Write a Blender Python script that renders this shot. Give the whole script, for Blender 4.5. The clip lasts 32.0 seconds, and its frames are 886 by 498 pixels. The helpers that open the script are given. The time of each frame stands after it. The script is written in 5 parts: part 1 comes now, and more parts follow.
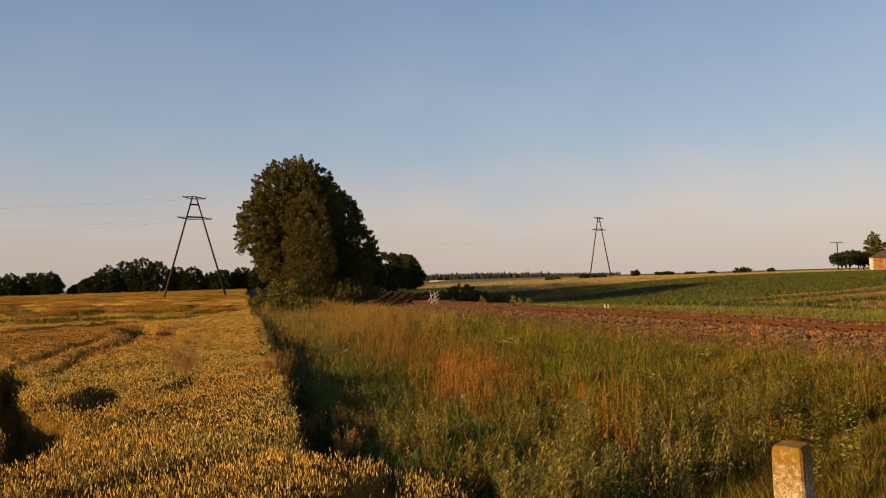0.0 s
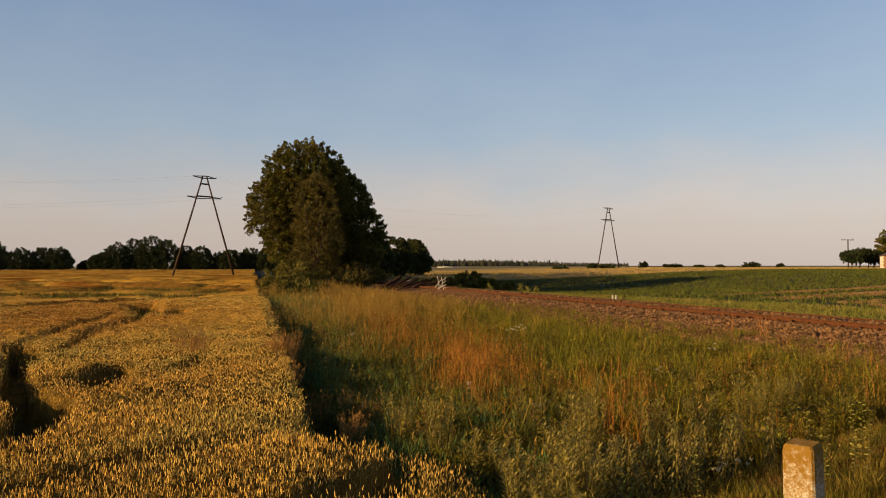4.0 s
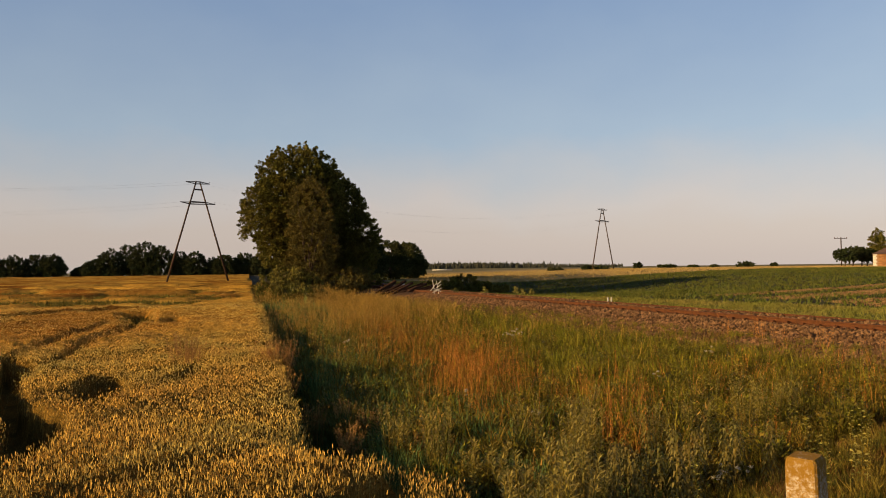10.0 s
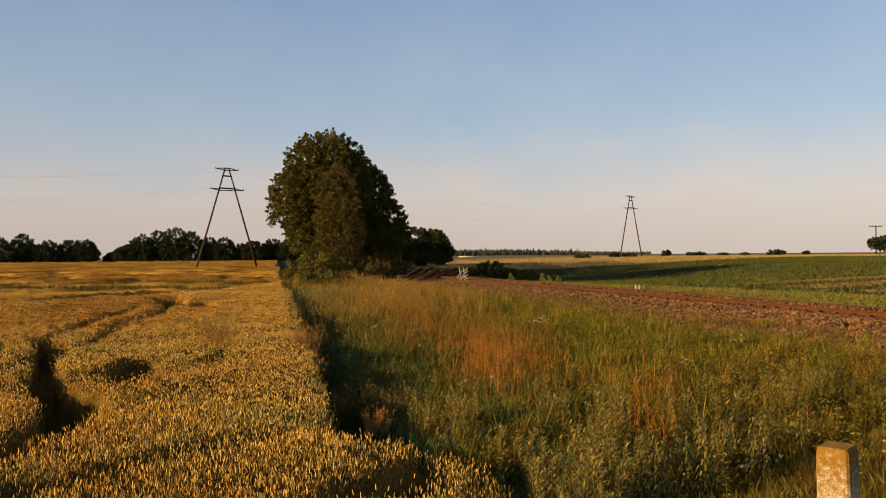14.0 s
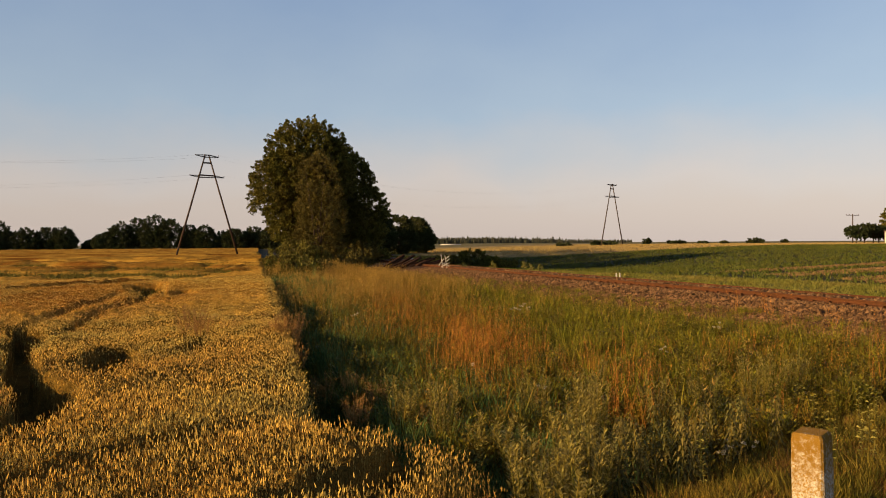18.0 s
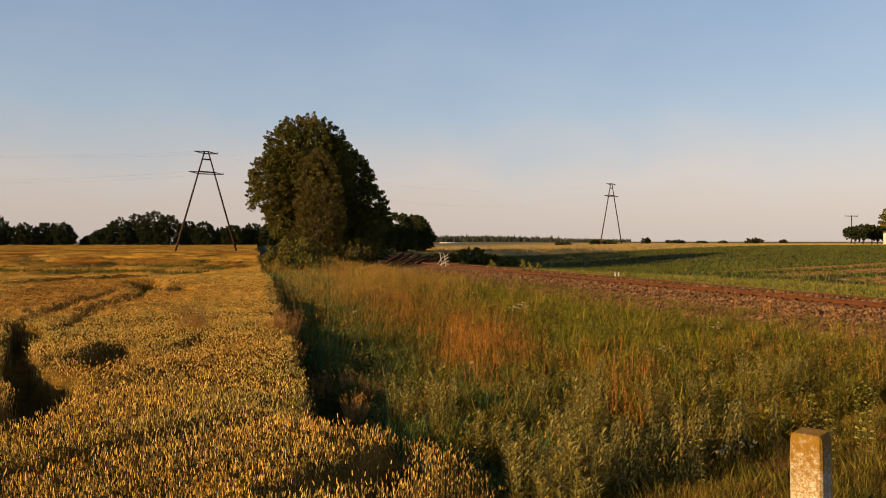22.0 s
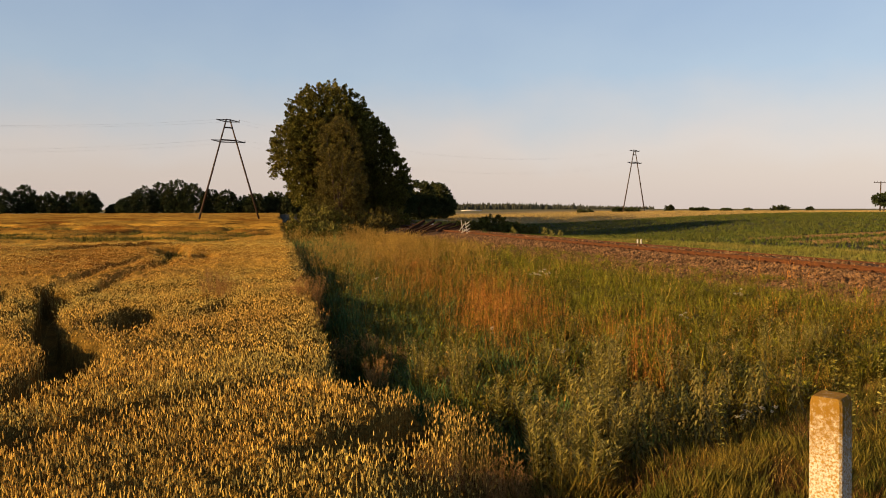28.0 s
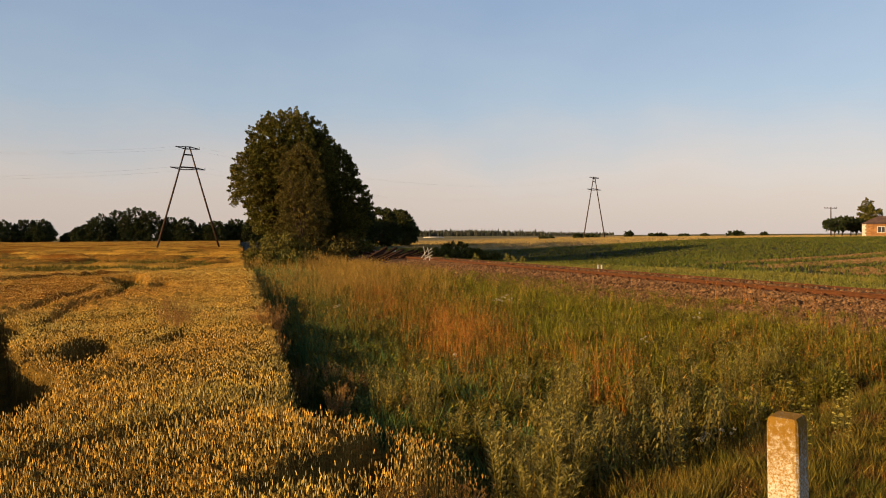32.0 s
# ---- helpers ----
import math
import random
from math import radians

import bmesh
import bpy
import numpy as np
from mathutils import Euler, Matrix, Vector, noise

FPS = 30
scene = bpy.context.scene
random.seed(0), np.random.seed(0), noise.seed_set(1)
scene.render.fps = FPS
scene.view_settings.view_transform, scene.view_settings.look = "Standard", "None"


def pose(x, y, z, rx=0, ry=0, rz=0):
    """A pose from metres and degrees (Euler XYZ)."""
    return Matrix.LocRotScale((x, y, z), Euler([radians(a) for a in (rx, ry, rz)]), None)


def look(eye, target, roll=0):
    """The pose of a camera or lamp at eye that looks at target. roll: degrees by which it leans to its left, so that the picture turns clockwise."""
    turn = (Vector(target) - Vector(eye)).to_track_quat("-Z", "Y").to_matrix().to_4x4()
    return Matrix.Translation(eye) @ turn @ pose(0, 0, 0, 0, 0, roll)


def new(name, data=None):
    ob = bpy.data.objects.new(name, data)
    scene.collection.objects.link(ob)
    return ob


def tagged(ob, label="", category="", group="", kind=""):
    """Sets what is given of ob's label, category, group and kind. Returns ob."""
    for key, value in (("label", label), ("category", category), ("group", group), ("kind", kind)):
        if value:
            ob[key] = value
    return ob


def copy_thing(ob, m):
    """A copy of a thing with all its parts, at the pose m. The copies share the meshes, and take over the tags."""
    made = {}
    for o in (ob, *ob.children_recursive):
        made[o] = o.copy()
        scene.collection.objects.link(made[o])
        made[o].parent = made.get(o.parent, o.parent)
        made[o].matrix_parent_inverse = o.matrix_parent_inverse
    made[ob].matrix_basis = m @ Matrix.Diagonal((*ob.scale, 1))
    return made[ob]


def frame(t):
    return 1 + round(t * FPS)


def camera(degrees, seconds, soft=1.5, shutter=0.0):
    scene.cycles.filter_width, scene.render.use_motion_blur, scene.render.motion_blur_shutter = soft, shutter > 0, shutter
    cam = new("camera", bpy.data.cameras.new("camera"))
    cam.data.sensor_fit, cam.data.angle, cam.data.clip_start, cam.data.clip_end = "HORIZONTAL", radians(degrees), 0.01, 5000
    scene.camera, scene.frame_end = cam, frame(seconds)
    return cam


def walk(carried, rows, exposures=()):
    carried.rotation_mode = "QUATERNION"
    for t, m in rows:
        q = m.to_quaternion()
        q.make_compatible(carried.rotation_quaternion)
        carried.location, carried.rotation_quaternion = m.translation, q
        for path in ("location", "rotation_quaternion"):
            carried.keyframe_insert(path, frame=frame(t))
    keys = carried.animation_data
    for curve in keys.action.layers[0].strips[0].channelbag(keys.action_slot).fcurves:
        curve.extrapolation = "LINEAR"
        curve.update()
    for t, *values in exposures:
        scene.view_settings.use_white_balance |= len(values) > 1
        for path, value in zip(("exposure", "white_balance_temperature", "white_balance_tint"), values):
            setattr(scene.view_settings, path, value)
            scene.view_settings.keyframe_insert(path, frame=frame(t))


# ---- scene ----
from math import sin, cos, pi, atan2

# ---------------------------------------------------------------- camera
cam = camera(61.0, 32.0, soft=1.0)
# seconds, place in metres, turn in degrees
PATH = [
    (0.0, 0.026, -0.075, 1.904, 92.33, 1.67, -2.22),
    (0.5, 0.036, -0.073, 1.912, 92.31, 1.88, -2.13),
    (1.0, 0.034, -0.071, 1.913, 92.49, 1.67, -2.75),
    (1.5, 0.027, -0.074, 1.916, 93.01, 1.61, -2.21),
    (2.0, 0.033, -0.064, 1.911, 92.96, 1.97, -2.30),
    (2.5, 0.030, -0.066, 1.912, 92.56, 1.87, -2.46),
    (3.0, 0.036, -0.054, 1.911, 91.98, 1.38, -2.91),
    (3.5, 0.008, -0.046, 1.902, 91.28, -0.07, -1.58),
    (5.5, 0.012, -0.025, 1.928, 91.47, 0.69, -2.02),
    (6.0, 0.005, -0.025, 1.922, 92.40, 0.18, -2.51),
    (6.5, 0.005, -0.015, 1.914, 91.81, -0.87, -2.14),
    (7.0, 0.001, -0.017, 1.920, 92.97, -0.41, -0.97),
    (7.5, 0.001, -0.021, 1.918, 92.93, -0.27, -0.16),
    (8.0, -0.004, -0.028, 1.918, 94.33, 0.08, -0.43),
    (8.5, -0.003, -0.025, 1.920, 94.46, 0.12, -1.24),
    (9.0, -0.005, -0.023, 1.935, 92.65, 0.30, -2.78),
    (9.5, 0.000, -0.007, 1.951, 91.76, 0.69, -2.92),
    (10.0, 0.001, -0.004, 1.956, 91.48, 0.70, -2.05),
    (10.5, 0.004, 0.001, 1.957, 91.48, 1.04, -1.73),
    (11.0, -0.001, -0.006, 1.960, 91.32, 1.03, -1.62),
    (11.5, -0.019, -0.018, 1.958, 90.67, 1.72, 0.66),
    (12.0, -0.009, 0.000, 1.954, 89.53, 0.85, 1.48),
    (12.5, -0.008, -0.004, 1.954, 90.72, 0.01, 0.58),
    (13.0, -0.003, -0.003, 1.951, 90.72, 0.01, -0.02),
    (13.5, -0.002, -0.001, 1.952, 90.45, 0.36, -0.12),
    (14.0, -0.004, -0.005, 1.952, 90.49, 0.44, -0.03),
    (14.5, -0.006, -0.008, 1.955, 90.44, 0.45, -0.51),
    (16.5, 0.005, 0.014, 1.946, 90.12, 0.29, -0.50),
    (17.0, 0.005, 0.010, 1.948, 89.85, 0.18, -0.95),
    (17.5, 0.003, 0.013, 1.948, 89.61, 0.23, -1.31),
    (18.0, 0.012, 0.016, 1.949, 89.56, 0.37, -1.39),
    (18.5, 0.004, 0.010, 1.949, 89.54, 0.26, -1.22),
    (19.0, 0.010, 0.021, 1.946, 89.42, 0.25, -1.26),
    (19.5, 0.003, 0.010, 1.946, 89.48, 0.17, -1.22),
    (20.0, 0.007, 0.017, 1.946, 89.41, 0.46, -1.20),
    (20.5, 0.007, 0.016, 1.949, 89.51, 0.42, -1.25),
    (21.0, 0.009, 0.015, 1.947, 89.42, 0.30, -1.63),
    (21.5, 0.011, 0.023, 1.945, 89.43, 0.22, -1.48),
    (22.0, 0.007, 0.021, 1.948, 89.42, -0.02, -1.47),
    (22.5, 0.001, 0.012, 1.946, 89.51, -0.16, -1.62),
    (23.0, 0.004, 0.009, 1.944, 89.38, 0.02, -1.53),
    (23.5, 0.010, 0.008, 1.936, 88.21, 0.01, -0.35),
    (24.0, 0.010, 0.014, 1.934, 87.91, 0.02, -0.86),
    (24.5, 0.014, 0.018, 1.933, 87.86, -0.33, -1.24),
    (26.5, 0.012, 0.010, 1.929, 87.26, -0.37, -0.72),
    (27.0, 0.011, 0.011, 1.931, 86.89, -0.45, -0.32),
    (27.5, 0.016, 0.016, 1.931, 86.84, -0.14, 0.09),
    (28.0, 0.015, 0.012, 1.930, 86.97, 0.09, 0.16),
    (28.5, 0.017, 0.011, 1.930, 87.08, 0.01, -0.39),
    (29.0, 0.018, 0.012, 1.932, 87.63, 0.35, -1.60),
    (29.5, 0.015, 0.010, 1.931, 87.60, 0.41, -2.08),
    (30.0, 0.020, 0.014, 1.930, 87.70, 0.36, -2.51),
    (30.5, 0.026, 0.015, 1.928, 87.99, 0.41, -2.64),
    (31.0, 0.017, 0.004, 1.930, 89.14, 1.13, -2.09),
    (31.5, 0.020, 0.012, 1.931, 89.84, 0.62, -2.35),
    (32.0, 0.021, 0.010, 1.925, 89.00, 0.37, -2.69),
]
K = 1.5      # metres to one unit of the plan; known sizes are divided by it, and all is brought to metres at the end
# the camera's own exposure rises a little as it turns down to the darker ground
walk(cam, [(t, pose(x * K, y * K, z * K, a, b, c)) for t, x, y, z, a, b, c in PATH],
     [(0, 0.46), (3, 0.48), (8, 0.46), (13, 0.58), (22, 0.60), (24, 0.66), (28, 0.72), (32, 0.66)])

# ---------------------------------------------------------------- sun and sky
SUN_AZ, SUN_EL = radians(-112.0), radians(14.5)     # clockwise from +y; height over the horizon
TO_SUN = Vector((sin(SUN_AZ) * cos(SUN_EL), cos(SUN_AZ) * cos(SUN_EL), sin(SUN_EL)))
# height over the horizon (as sine, less the unevenness) and the sky's light there
HAZE = [(0.0, (5.75, 4.8, 4.3)), (0.03, (5.75, 5.0, 4.65)), (0.075, (4.75, 4.75, 4.95)), (0.13, (3.55, 4.35, 5.3)), (0.30, (2.2, 3.1, 4.7)), (0.6, (0.45, 0.75, 1.5)), (1.0, (0.2, 0.4, 0.9))]
world = bpy.data.worlds.new("sky")
scene.world = world
world.use_nodes = True
wn, wl = world.node_tree.nodes, world.node_tree.links
sky = wn.new("ShaderNodeTexSky")
sky.sky_type, sky.sun_disc = "NISHITA", False
sky.sun_elevation, sky.sun_rotation = SUN_EL, SUN_AZ
sky.air_density, sky.dust_density, sky.ozone_density = 1.0, 2.0, 1.5
wn["Background"].inputs[1].default_value = 0.083
# evening haze: blue overhead, paling to a dusty pink above the horizon, with an uneven upper edge
tc = wn.new("ShaderNodeTexCoord")
stretch = wn.new("ShaderNodeMapping")
stretch.inputs["Scale"].default_value = (3.0, 3.0, 5.0)
puffs = wn.new("ShaderNodeTexNoise")
puffs.inputs["Scale"].default_value, puffs.inputs["Detail"].default_value = 2.2, 4
sep = wn.new("ShaderNodeSeparateXYZ")
shift = wn.new("ShaderNodeMath")
shift.operation = "MULTIPLY_ADD"
shift.inputs[1].default_value = -0.09
haze = wn.new("ShaderNodeValToRGB")
while len(haze.color_ramp.elements) < 7:
    haze.color_ramp.elements.new(0.5)
for e, (at, c) in zip(haze.color_ramp.elements, HAZE):
    e.position, e.color = at, (*c, 1)
blend = wn.new("ShaderNodeMix")
blend.data_type = "RGBA"
blend.inputs[0].default_value = 0.8
wl.new(tc.outputs["Generated"], stretch.inputs[0])
wl.new(stretch.outputs[0], puffs.inputs["Vector"])
wl.new(tc.outputs["Generated"], sep.inputs[0])
wl.new(puffs.outputs["Fac"], shift.inputs[0])
wl.new(sep.outputs[2], shift.inputs[2])
wl.new(shift.outputs[0], haze.inputs[0])
wl.new(sky.outputs[0], blend.inputs[6])
wl.new(haze.outputs[0], blend.inputs[7])
side = wn.new("ShaderNodeMapRange")
side.inputs[1].default_value, side.inputs[2].default_value, side.inputs[3].default_value, side.inputs[4].default_value = -0.6, 0.6, 0.90, 1.08
wl.new(sep.outputs[0], side.inputs[0])
lean = wn.new("ShaderNodeVectorMath")
lean.operation = "SCALE"
wl.new(blend.outputs[2], lean.inputs[0])
wl.new(side.outputs[0], lean.inputs["Scale"])
wl.new(lean.outputs[0], wn["Background"].inputs[0])
sun = new("sun", bpy.data.lights.new("sun", "SUN"))
sun.data.energy, sun.data.angle, sun.data.color = 5.0, radians(0.6), (1.0, 0.66, 0.28)
sun.matrix_world = look((-60, -50, 30), Vector((-60, -50, 30)) - TO_SUN)

# ---------------------------------------------------------------- materials


TONE = 0.86


def material(name, color, rough=0.8, scale=6.0, spread=0.35, second=None, fine=60.0, bump=0.2, island=0.0, objrand=0.0,
             metal=0.0, spec=0.12, through_light=0.0, patch=None, patch_scale=0.4):
    """A node material: base colour varied at two scales, optional second colour in patches, bump, variation from piece to piece."""
    m = bpy.data.materials.new(name)
    m.use_nodes = True
    n, l = m.node_tree.nodes, m.node_tree.links
    p = n["Principled BSDF"]
    p.inputs["Roughness"].default_value = rough
    p.inputs["Metallic"].default_value = metal
    p.inputs["Specular IOR Level"].default_value = spec
    geo = n.new("ShaderNodeNewGeometry")

    def noise_at(sc, detail):
        t = n.new("ShaderNodeTexNoise")
        t.inputs["Scale"].default_value, t.inputs["Detail"].default_value = sc, detail
        l.new(geo.outputs["Position"], t.inputs["Vector"])
        return t

    def mix(kind, fac, a, b):
        x = n.new("ShaderNodeMix")
        x.data_type, x.blend_type = "RGBA", kind
        for sock, v in ((x.inputs[0], fac), (x.inputs[6], a), (x.inputs[7], b)):
            if hasattr(v, "node"):
                l.new(v, sock)
            else:
                sock.default_value = v
        return x.outputs[2]

    def ramp(fac, lo, hi):
        r = n.new("ShaderNodeMapRange")
        l.new(fac, r.inputs[0])
        r.inputs[1].default_value, r.inputs[2].default_value = lo, hi
        return r.outputs[0]

    def gain(fac, amount):
        r = n.new("ShaderNodeMapRange")
        l.new(fac, r.inputs[0])
        r.inputs[1].default_value, r.inputs[2].default_value = 0.2, 0.8
        r.inputs[3].default_value, r.inputs[4].default_value = 1 - amount, 1 + amount
        c = n.new("ShaderNodeCombineColor")
        for i in range(3):
            l.new(r.outputs[0], c.inputs[i])
        return c.outputs[0]

    color, second, patch = (c and tuple(TONE * k for k in c) for c in (color, second, patch))
    col = (*color, 1)
    big = noise_at(scale, 3)
    if second:
        col = mix("MIX", ramp(big.outputs["Fac"], 0.42, 0.62), col, (*second, 1))
    if patch:
        far = noise_at(patch_scale, 2)
        col = mix("MIX", ramp(far.outputs["Fac"], 0.45, 0.65), col, (*patch, 1))
    small = noise_at(fine, 2)
    col = mix("MULTIPLY", 1.0, col, gain(small.outputs["Fac"], spread))
    if island:
        col = mix("MULTIPLY", 1.0, col, gain(geo.outputs["Random Per Island"], island))
    if objrand:
        oi = n.new("ShaderNodeObjectInfo")
        col = mix("MULTIPLY", 1.0, col, gain(oi.outputs["Random"], objrand))
    if hasattr(col, "node"):
        l.new(col, p.inputs["Base Color"])
    else:
        p.inputs["Base Color"].default_value = col
    if bump:
        b = n.new("ShaderNodeBump")
        b.inputs["Strength"].default_value, b.inputs["Distance"].default_value = bump, 0.02
        l.new(small.outputs["Fac"], b.inputs["Height"])
        l.new(b.outputs[0], p.inputs["Normal"])
    if through_light:
        tr = n.new("ShaderNodeBsdfTranslucent")
        if hasattr(col, "node"):
            l.new(col, tr.inputs["Color"])
        else:
            tr.inputs["Color"].default_value = col
        ms = n.new("ShaderNodeMixShader")
        ms.inputs[0].default_value = through_light
        l.new(p.outputs[0], ms.inputs[1])
        l.new(tr.outputs[0], ms.inputs[2])
        l.new(ms.outputs[0], n["Material Output"].inputs[0])
    return m


def ground_material():
    """Soil, turf and stubble: the colour of each kind of ground comes from the mesh, grain and stains from noise."""
    m = material("ground", (1, 1, 1), 0.95, 1.5, 0.45, (0.72, 0.72, 0.66), 25.0, 0.6)
    n, l = m.node_tree.nodes, m.node_tree.links
    p = n["Principled BSDF"]
    a = n.new("ShaderNodeAttribute")
    a.attribute_name = "soil"
    x = n.new("ShaderNodeMix")
    x.data_type, x.blend_type = "RGBA", "MULTIPLY"
    x.inputs[0].default_value = 1.0
    l.new(p.inputs["Base Color"].links[0].from_socket, x.inputs[6])
    l.new(a.outputs["Color"], x.inputs[7])
    l.new(x.outputs[2], p.inputs["Base Color"])
    return m


M = dict(
    ground=ground_material(),
    ear=material("wheat_ear", (0.77, 0.49, 0.105), 0.7, 0.8, 0.25, (0.60, 0.45, 0.115), 90, 0.0, spec=0.05, island=0.35, through_light=0.1, patch=(0.60, 0.33, 0.07), patch_scale=0.12),
    straw=material("wheat_straw", (0.36, 0.23, 0.055), 0.75, 1.0, 0.3, (0.26, 0.19, 0.05), 70, 0.0, spec=0.05, island=0.4, through_light=0.1),
    # darker than the straw: shade between the stems is put into this colour
    stem_shade=material("wheat_stems", (0.205, 0.12, 0.026), 0.9, 2.0, 0.6, (0.135, 0.085, 0.02), 45, 1.0, spec=0.0),
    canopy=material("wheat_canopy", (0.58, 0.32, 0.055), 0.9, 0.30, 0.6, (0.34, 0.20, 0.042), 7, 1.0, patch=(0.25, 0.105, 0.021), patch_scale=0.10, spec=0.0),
    grass=material("grass_blade", (0.105, 0.097, 0.011), 0.7, 2.2, 0.3, (0.25, 0.15, 0.02), 40, 0.0, island=0.45, through_light=0.06),
    deepgrass=material("grass_blade_deep", (0.075, 0.14, 0.042), 0.7, 2.2, 0.3, (0.13, 0.185, 0.05), 40, 0.0, island=0.4, through_light=0.06),
    thatch=material("dry_thatch", (0.165, 0.085, 0.024), 0.9, 2.0, 0.3, (0.11, 0.07, 0.02), 40, 0.0, island=0.4, through_light=0.1),
    lush=material("grass_blade_fresh", (0.15, 0.155, 0.012), 0.7, 2.0, 0.3, (0.25, 0.21, 0.02), 40, 0.0, island=0.45, through_light=0.1),
    verge=material("verge_blade", (0.18, 0.18, 0.035), 0.8, 0.5, 0.3, (0.24, 0.20, 0.05), 40, 0.0, island=0.35, through_light=0.15),
    dry=material("dry_grass", (0.47, 0.29, 0.06), 0.8, 0.8, 0.3, (0.32, 0.19, 0.042), 40, 0.0, island=0.4, through_light=0.06),
    dock=material("dock_seed", (0.47, 0.19, 0.034), 0.8, 1.5, 0.3, (0.35, 0.155, 0.03), 50, 0.0, island=0.45, through_light=0.06),
    weed=material("weed_leaf", (0.085, 0.083, 0.011), 0.65, 2.5, 0.3, (0.21, 0.15, 0.022), 40, 0.0, island=0.4, through_light=0.06),
    paleweed=material("pale_weed_leaf", (0.25, 0.235, 0.055), 0.7, 3.0, 0.3, (0.31, 0.265, 0.065), 40, 0.0, island=0.35, through_light=0.15),
    mugleaf=material("mugwort_leaf", (0.27, 0.225, 0.055), 0.7, 3.0, 0.3, (0.34, 0.265, 0.065), 40, 0.0, island=0.35, through_light=0.12),
    yellowweed=material("yellow_weed_leaf", (0.22, 0.165, 0.045), 0.7, 3.0, 0.3, (0.14, 0.13, 0.036), 40, 0.0, island=0.35, through_light=0.15),
    fluff=material("fine_dry_grass", (0.50, 0.27, 0.085), 0.9, 3.0, 0.2, None, 40, 0.0, island=0.3, through_light=0.45),
    glass=material("window_glass", (0.05, 0.05, 0.055), 0.08, 4, 0.1, None, 40, 0.0, spec=0.6),
    flower=material("white_flower", (0.50, 0.46, 0.34), 0.8, 5, 0.1, None, 40, 0.0, through_light=0.15),
    leaf=material("tree_leaf", (0.125, 0.118, 0.020), 0.6, 0.5, 0.3, (0.165, 0.138, 0.027), 12, 0.0, island=0.4, through_light=0.12),
    olive=material("olive_tree_leaf", (0.125, 0.102, 0.024), 0.6, 0.5, 0.3, (0.15, 0.115, 0.027), 12, 0.0, island=0.4, through_light=0.12),
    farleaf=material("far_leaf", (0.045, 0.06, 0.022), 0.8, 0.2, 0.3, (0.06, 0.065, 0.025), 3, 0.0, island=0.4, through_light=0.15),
    # leaf colour lowered for the shade that the birches stand in
    rowleaf_shaded=material("tree_row_leaf_shaded", (0.062, 0.076, 0.024), 0.7, 0.3, 0.3, (0.08, 0.082, 0.027), 6, 0.0, island=0.4, through_light=0.12),
    pine=material("far_pine", (0.055, 0.06, 0.045), 0.9, 0.05, 0.3, (0.07, 0.07, 0.05), 1, 0.0, island=0.3),
    bark=material("bark", (0.14, 0.10, 0.07), 0.9, 3, 0.4, (0.09, 0.07, 0.05), 30, 0.6),
    pole=material("weathered_pole", (0.09, 0.06, 0.045), 0.85, 1.2, 0.3, (0.06, 0.045, 0.035), 20, 0.4),
    iron=material("dark_iron", (0.07, 0.06, 0.055), 0.6, 4, 0.3, None, 40, 0.2, metal=0.6),
    porcelain=material("porcelain", (0.10, 0.05, 0.03), 0.3, 4, 0.1, None, 40, 0.0),
    wire=material("wire", (0.45, 0.43, 0.42), 0.5, 4, 0.1, None, 40, 0.0, metal=0.7),
    rust=material("rusty_rail", (0.115, 0.043, 0.017), 0.85, 5, 0.3, (0.085, 0.034, 0.015), 60, 0.3),
    oldwood=material("tarred_old_wood", (0.06, 0.028, 0.014), 0.95, 3, 0.4, (0.035, 0.018, 0.01), 30, 0.5, objrand=0.3),
    sleeper=material("sleeper", (0.12, 0.05, 0.024), 0.9, 3, 0.35, (0.09, 0.04, 0.02), 30, 0.5, objrand=0.3),
    # bed darker than its loose stones: shade in their gaps is in the colour
    ballast=material("ballast", (0.085, 0.045, 0.02), 0.95, 4, 0.5, (0.055, 0.03, 0.014), 22, 1.0),
    stone=material("ballast_stone", (0.19, 0.105, 0.05), 0.9, 2, 0.35, (0.115, 0.062, 0.03), 40, 0.4, island=0.45, objrand=0.35),
    whitewash=material("whitewash", (0.75, 0.72, 0.66), 0.8, 3, 0.15, (0.62, 0.57, 0.50), 40, 0.2),
    greywood=material("faded_white_paint", (0.62, 0.57, 0.48), 0.85, 6, 0.3, (0.5, 0.44, 0.36), 40, 0.2),
    clod=material("brown_stubble", (0.25, 0.155, 0.07), 0.9, 1.0, 0.3, (0.19, 0.12, 0.055), 30, 0.0, island=0.3),
    brick=material("brick", (0.38, 0.185, 0.075), 0.9, 2, 0.25, (0.31, 0.15, 0.062), 8, 0.2, objrand=0.2),
    mortar=material("mortar", (0.36, 0.22, 0.12), 0.9, 2, 0.2, None, 20, 0.2),
    roof=material("roof_sheet", (0.15, 0.095, 0.075), 0.8, 1, 0.25, (0.11, 0.07, 0.06), 10, 0.2),
    beet=material("field_leaf", (0.085, 0.108, 0.017), 0.6, 0.6, 0.3, (0.125, 0.125, 0.022), 20, 0.0, island=0.4, through_light=0.12),
    stubble=material("ripe_grain", (0.40, 0.29, 0.11), 0.85, 0.6, 0.3, (0.34, 0.24, 0.09), 20, 0.0, island=0.3, through_light=0.1),
)

# ---------------------------------------------------------------- mesh helpers


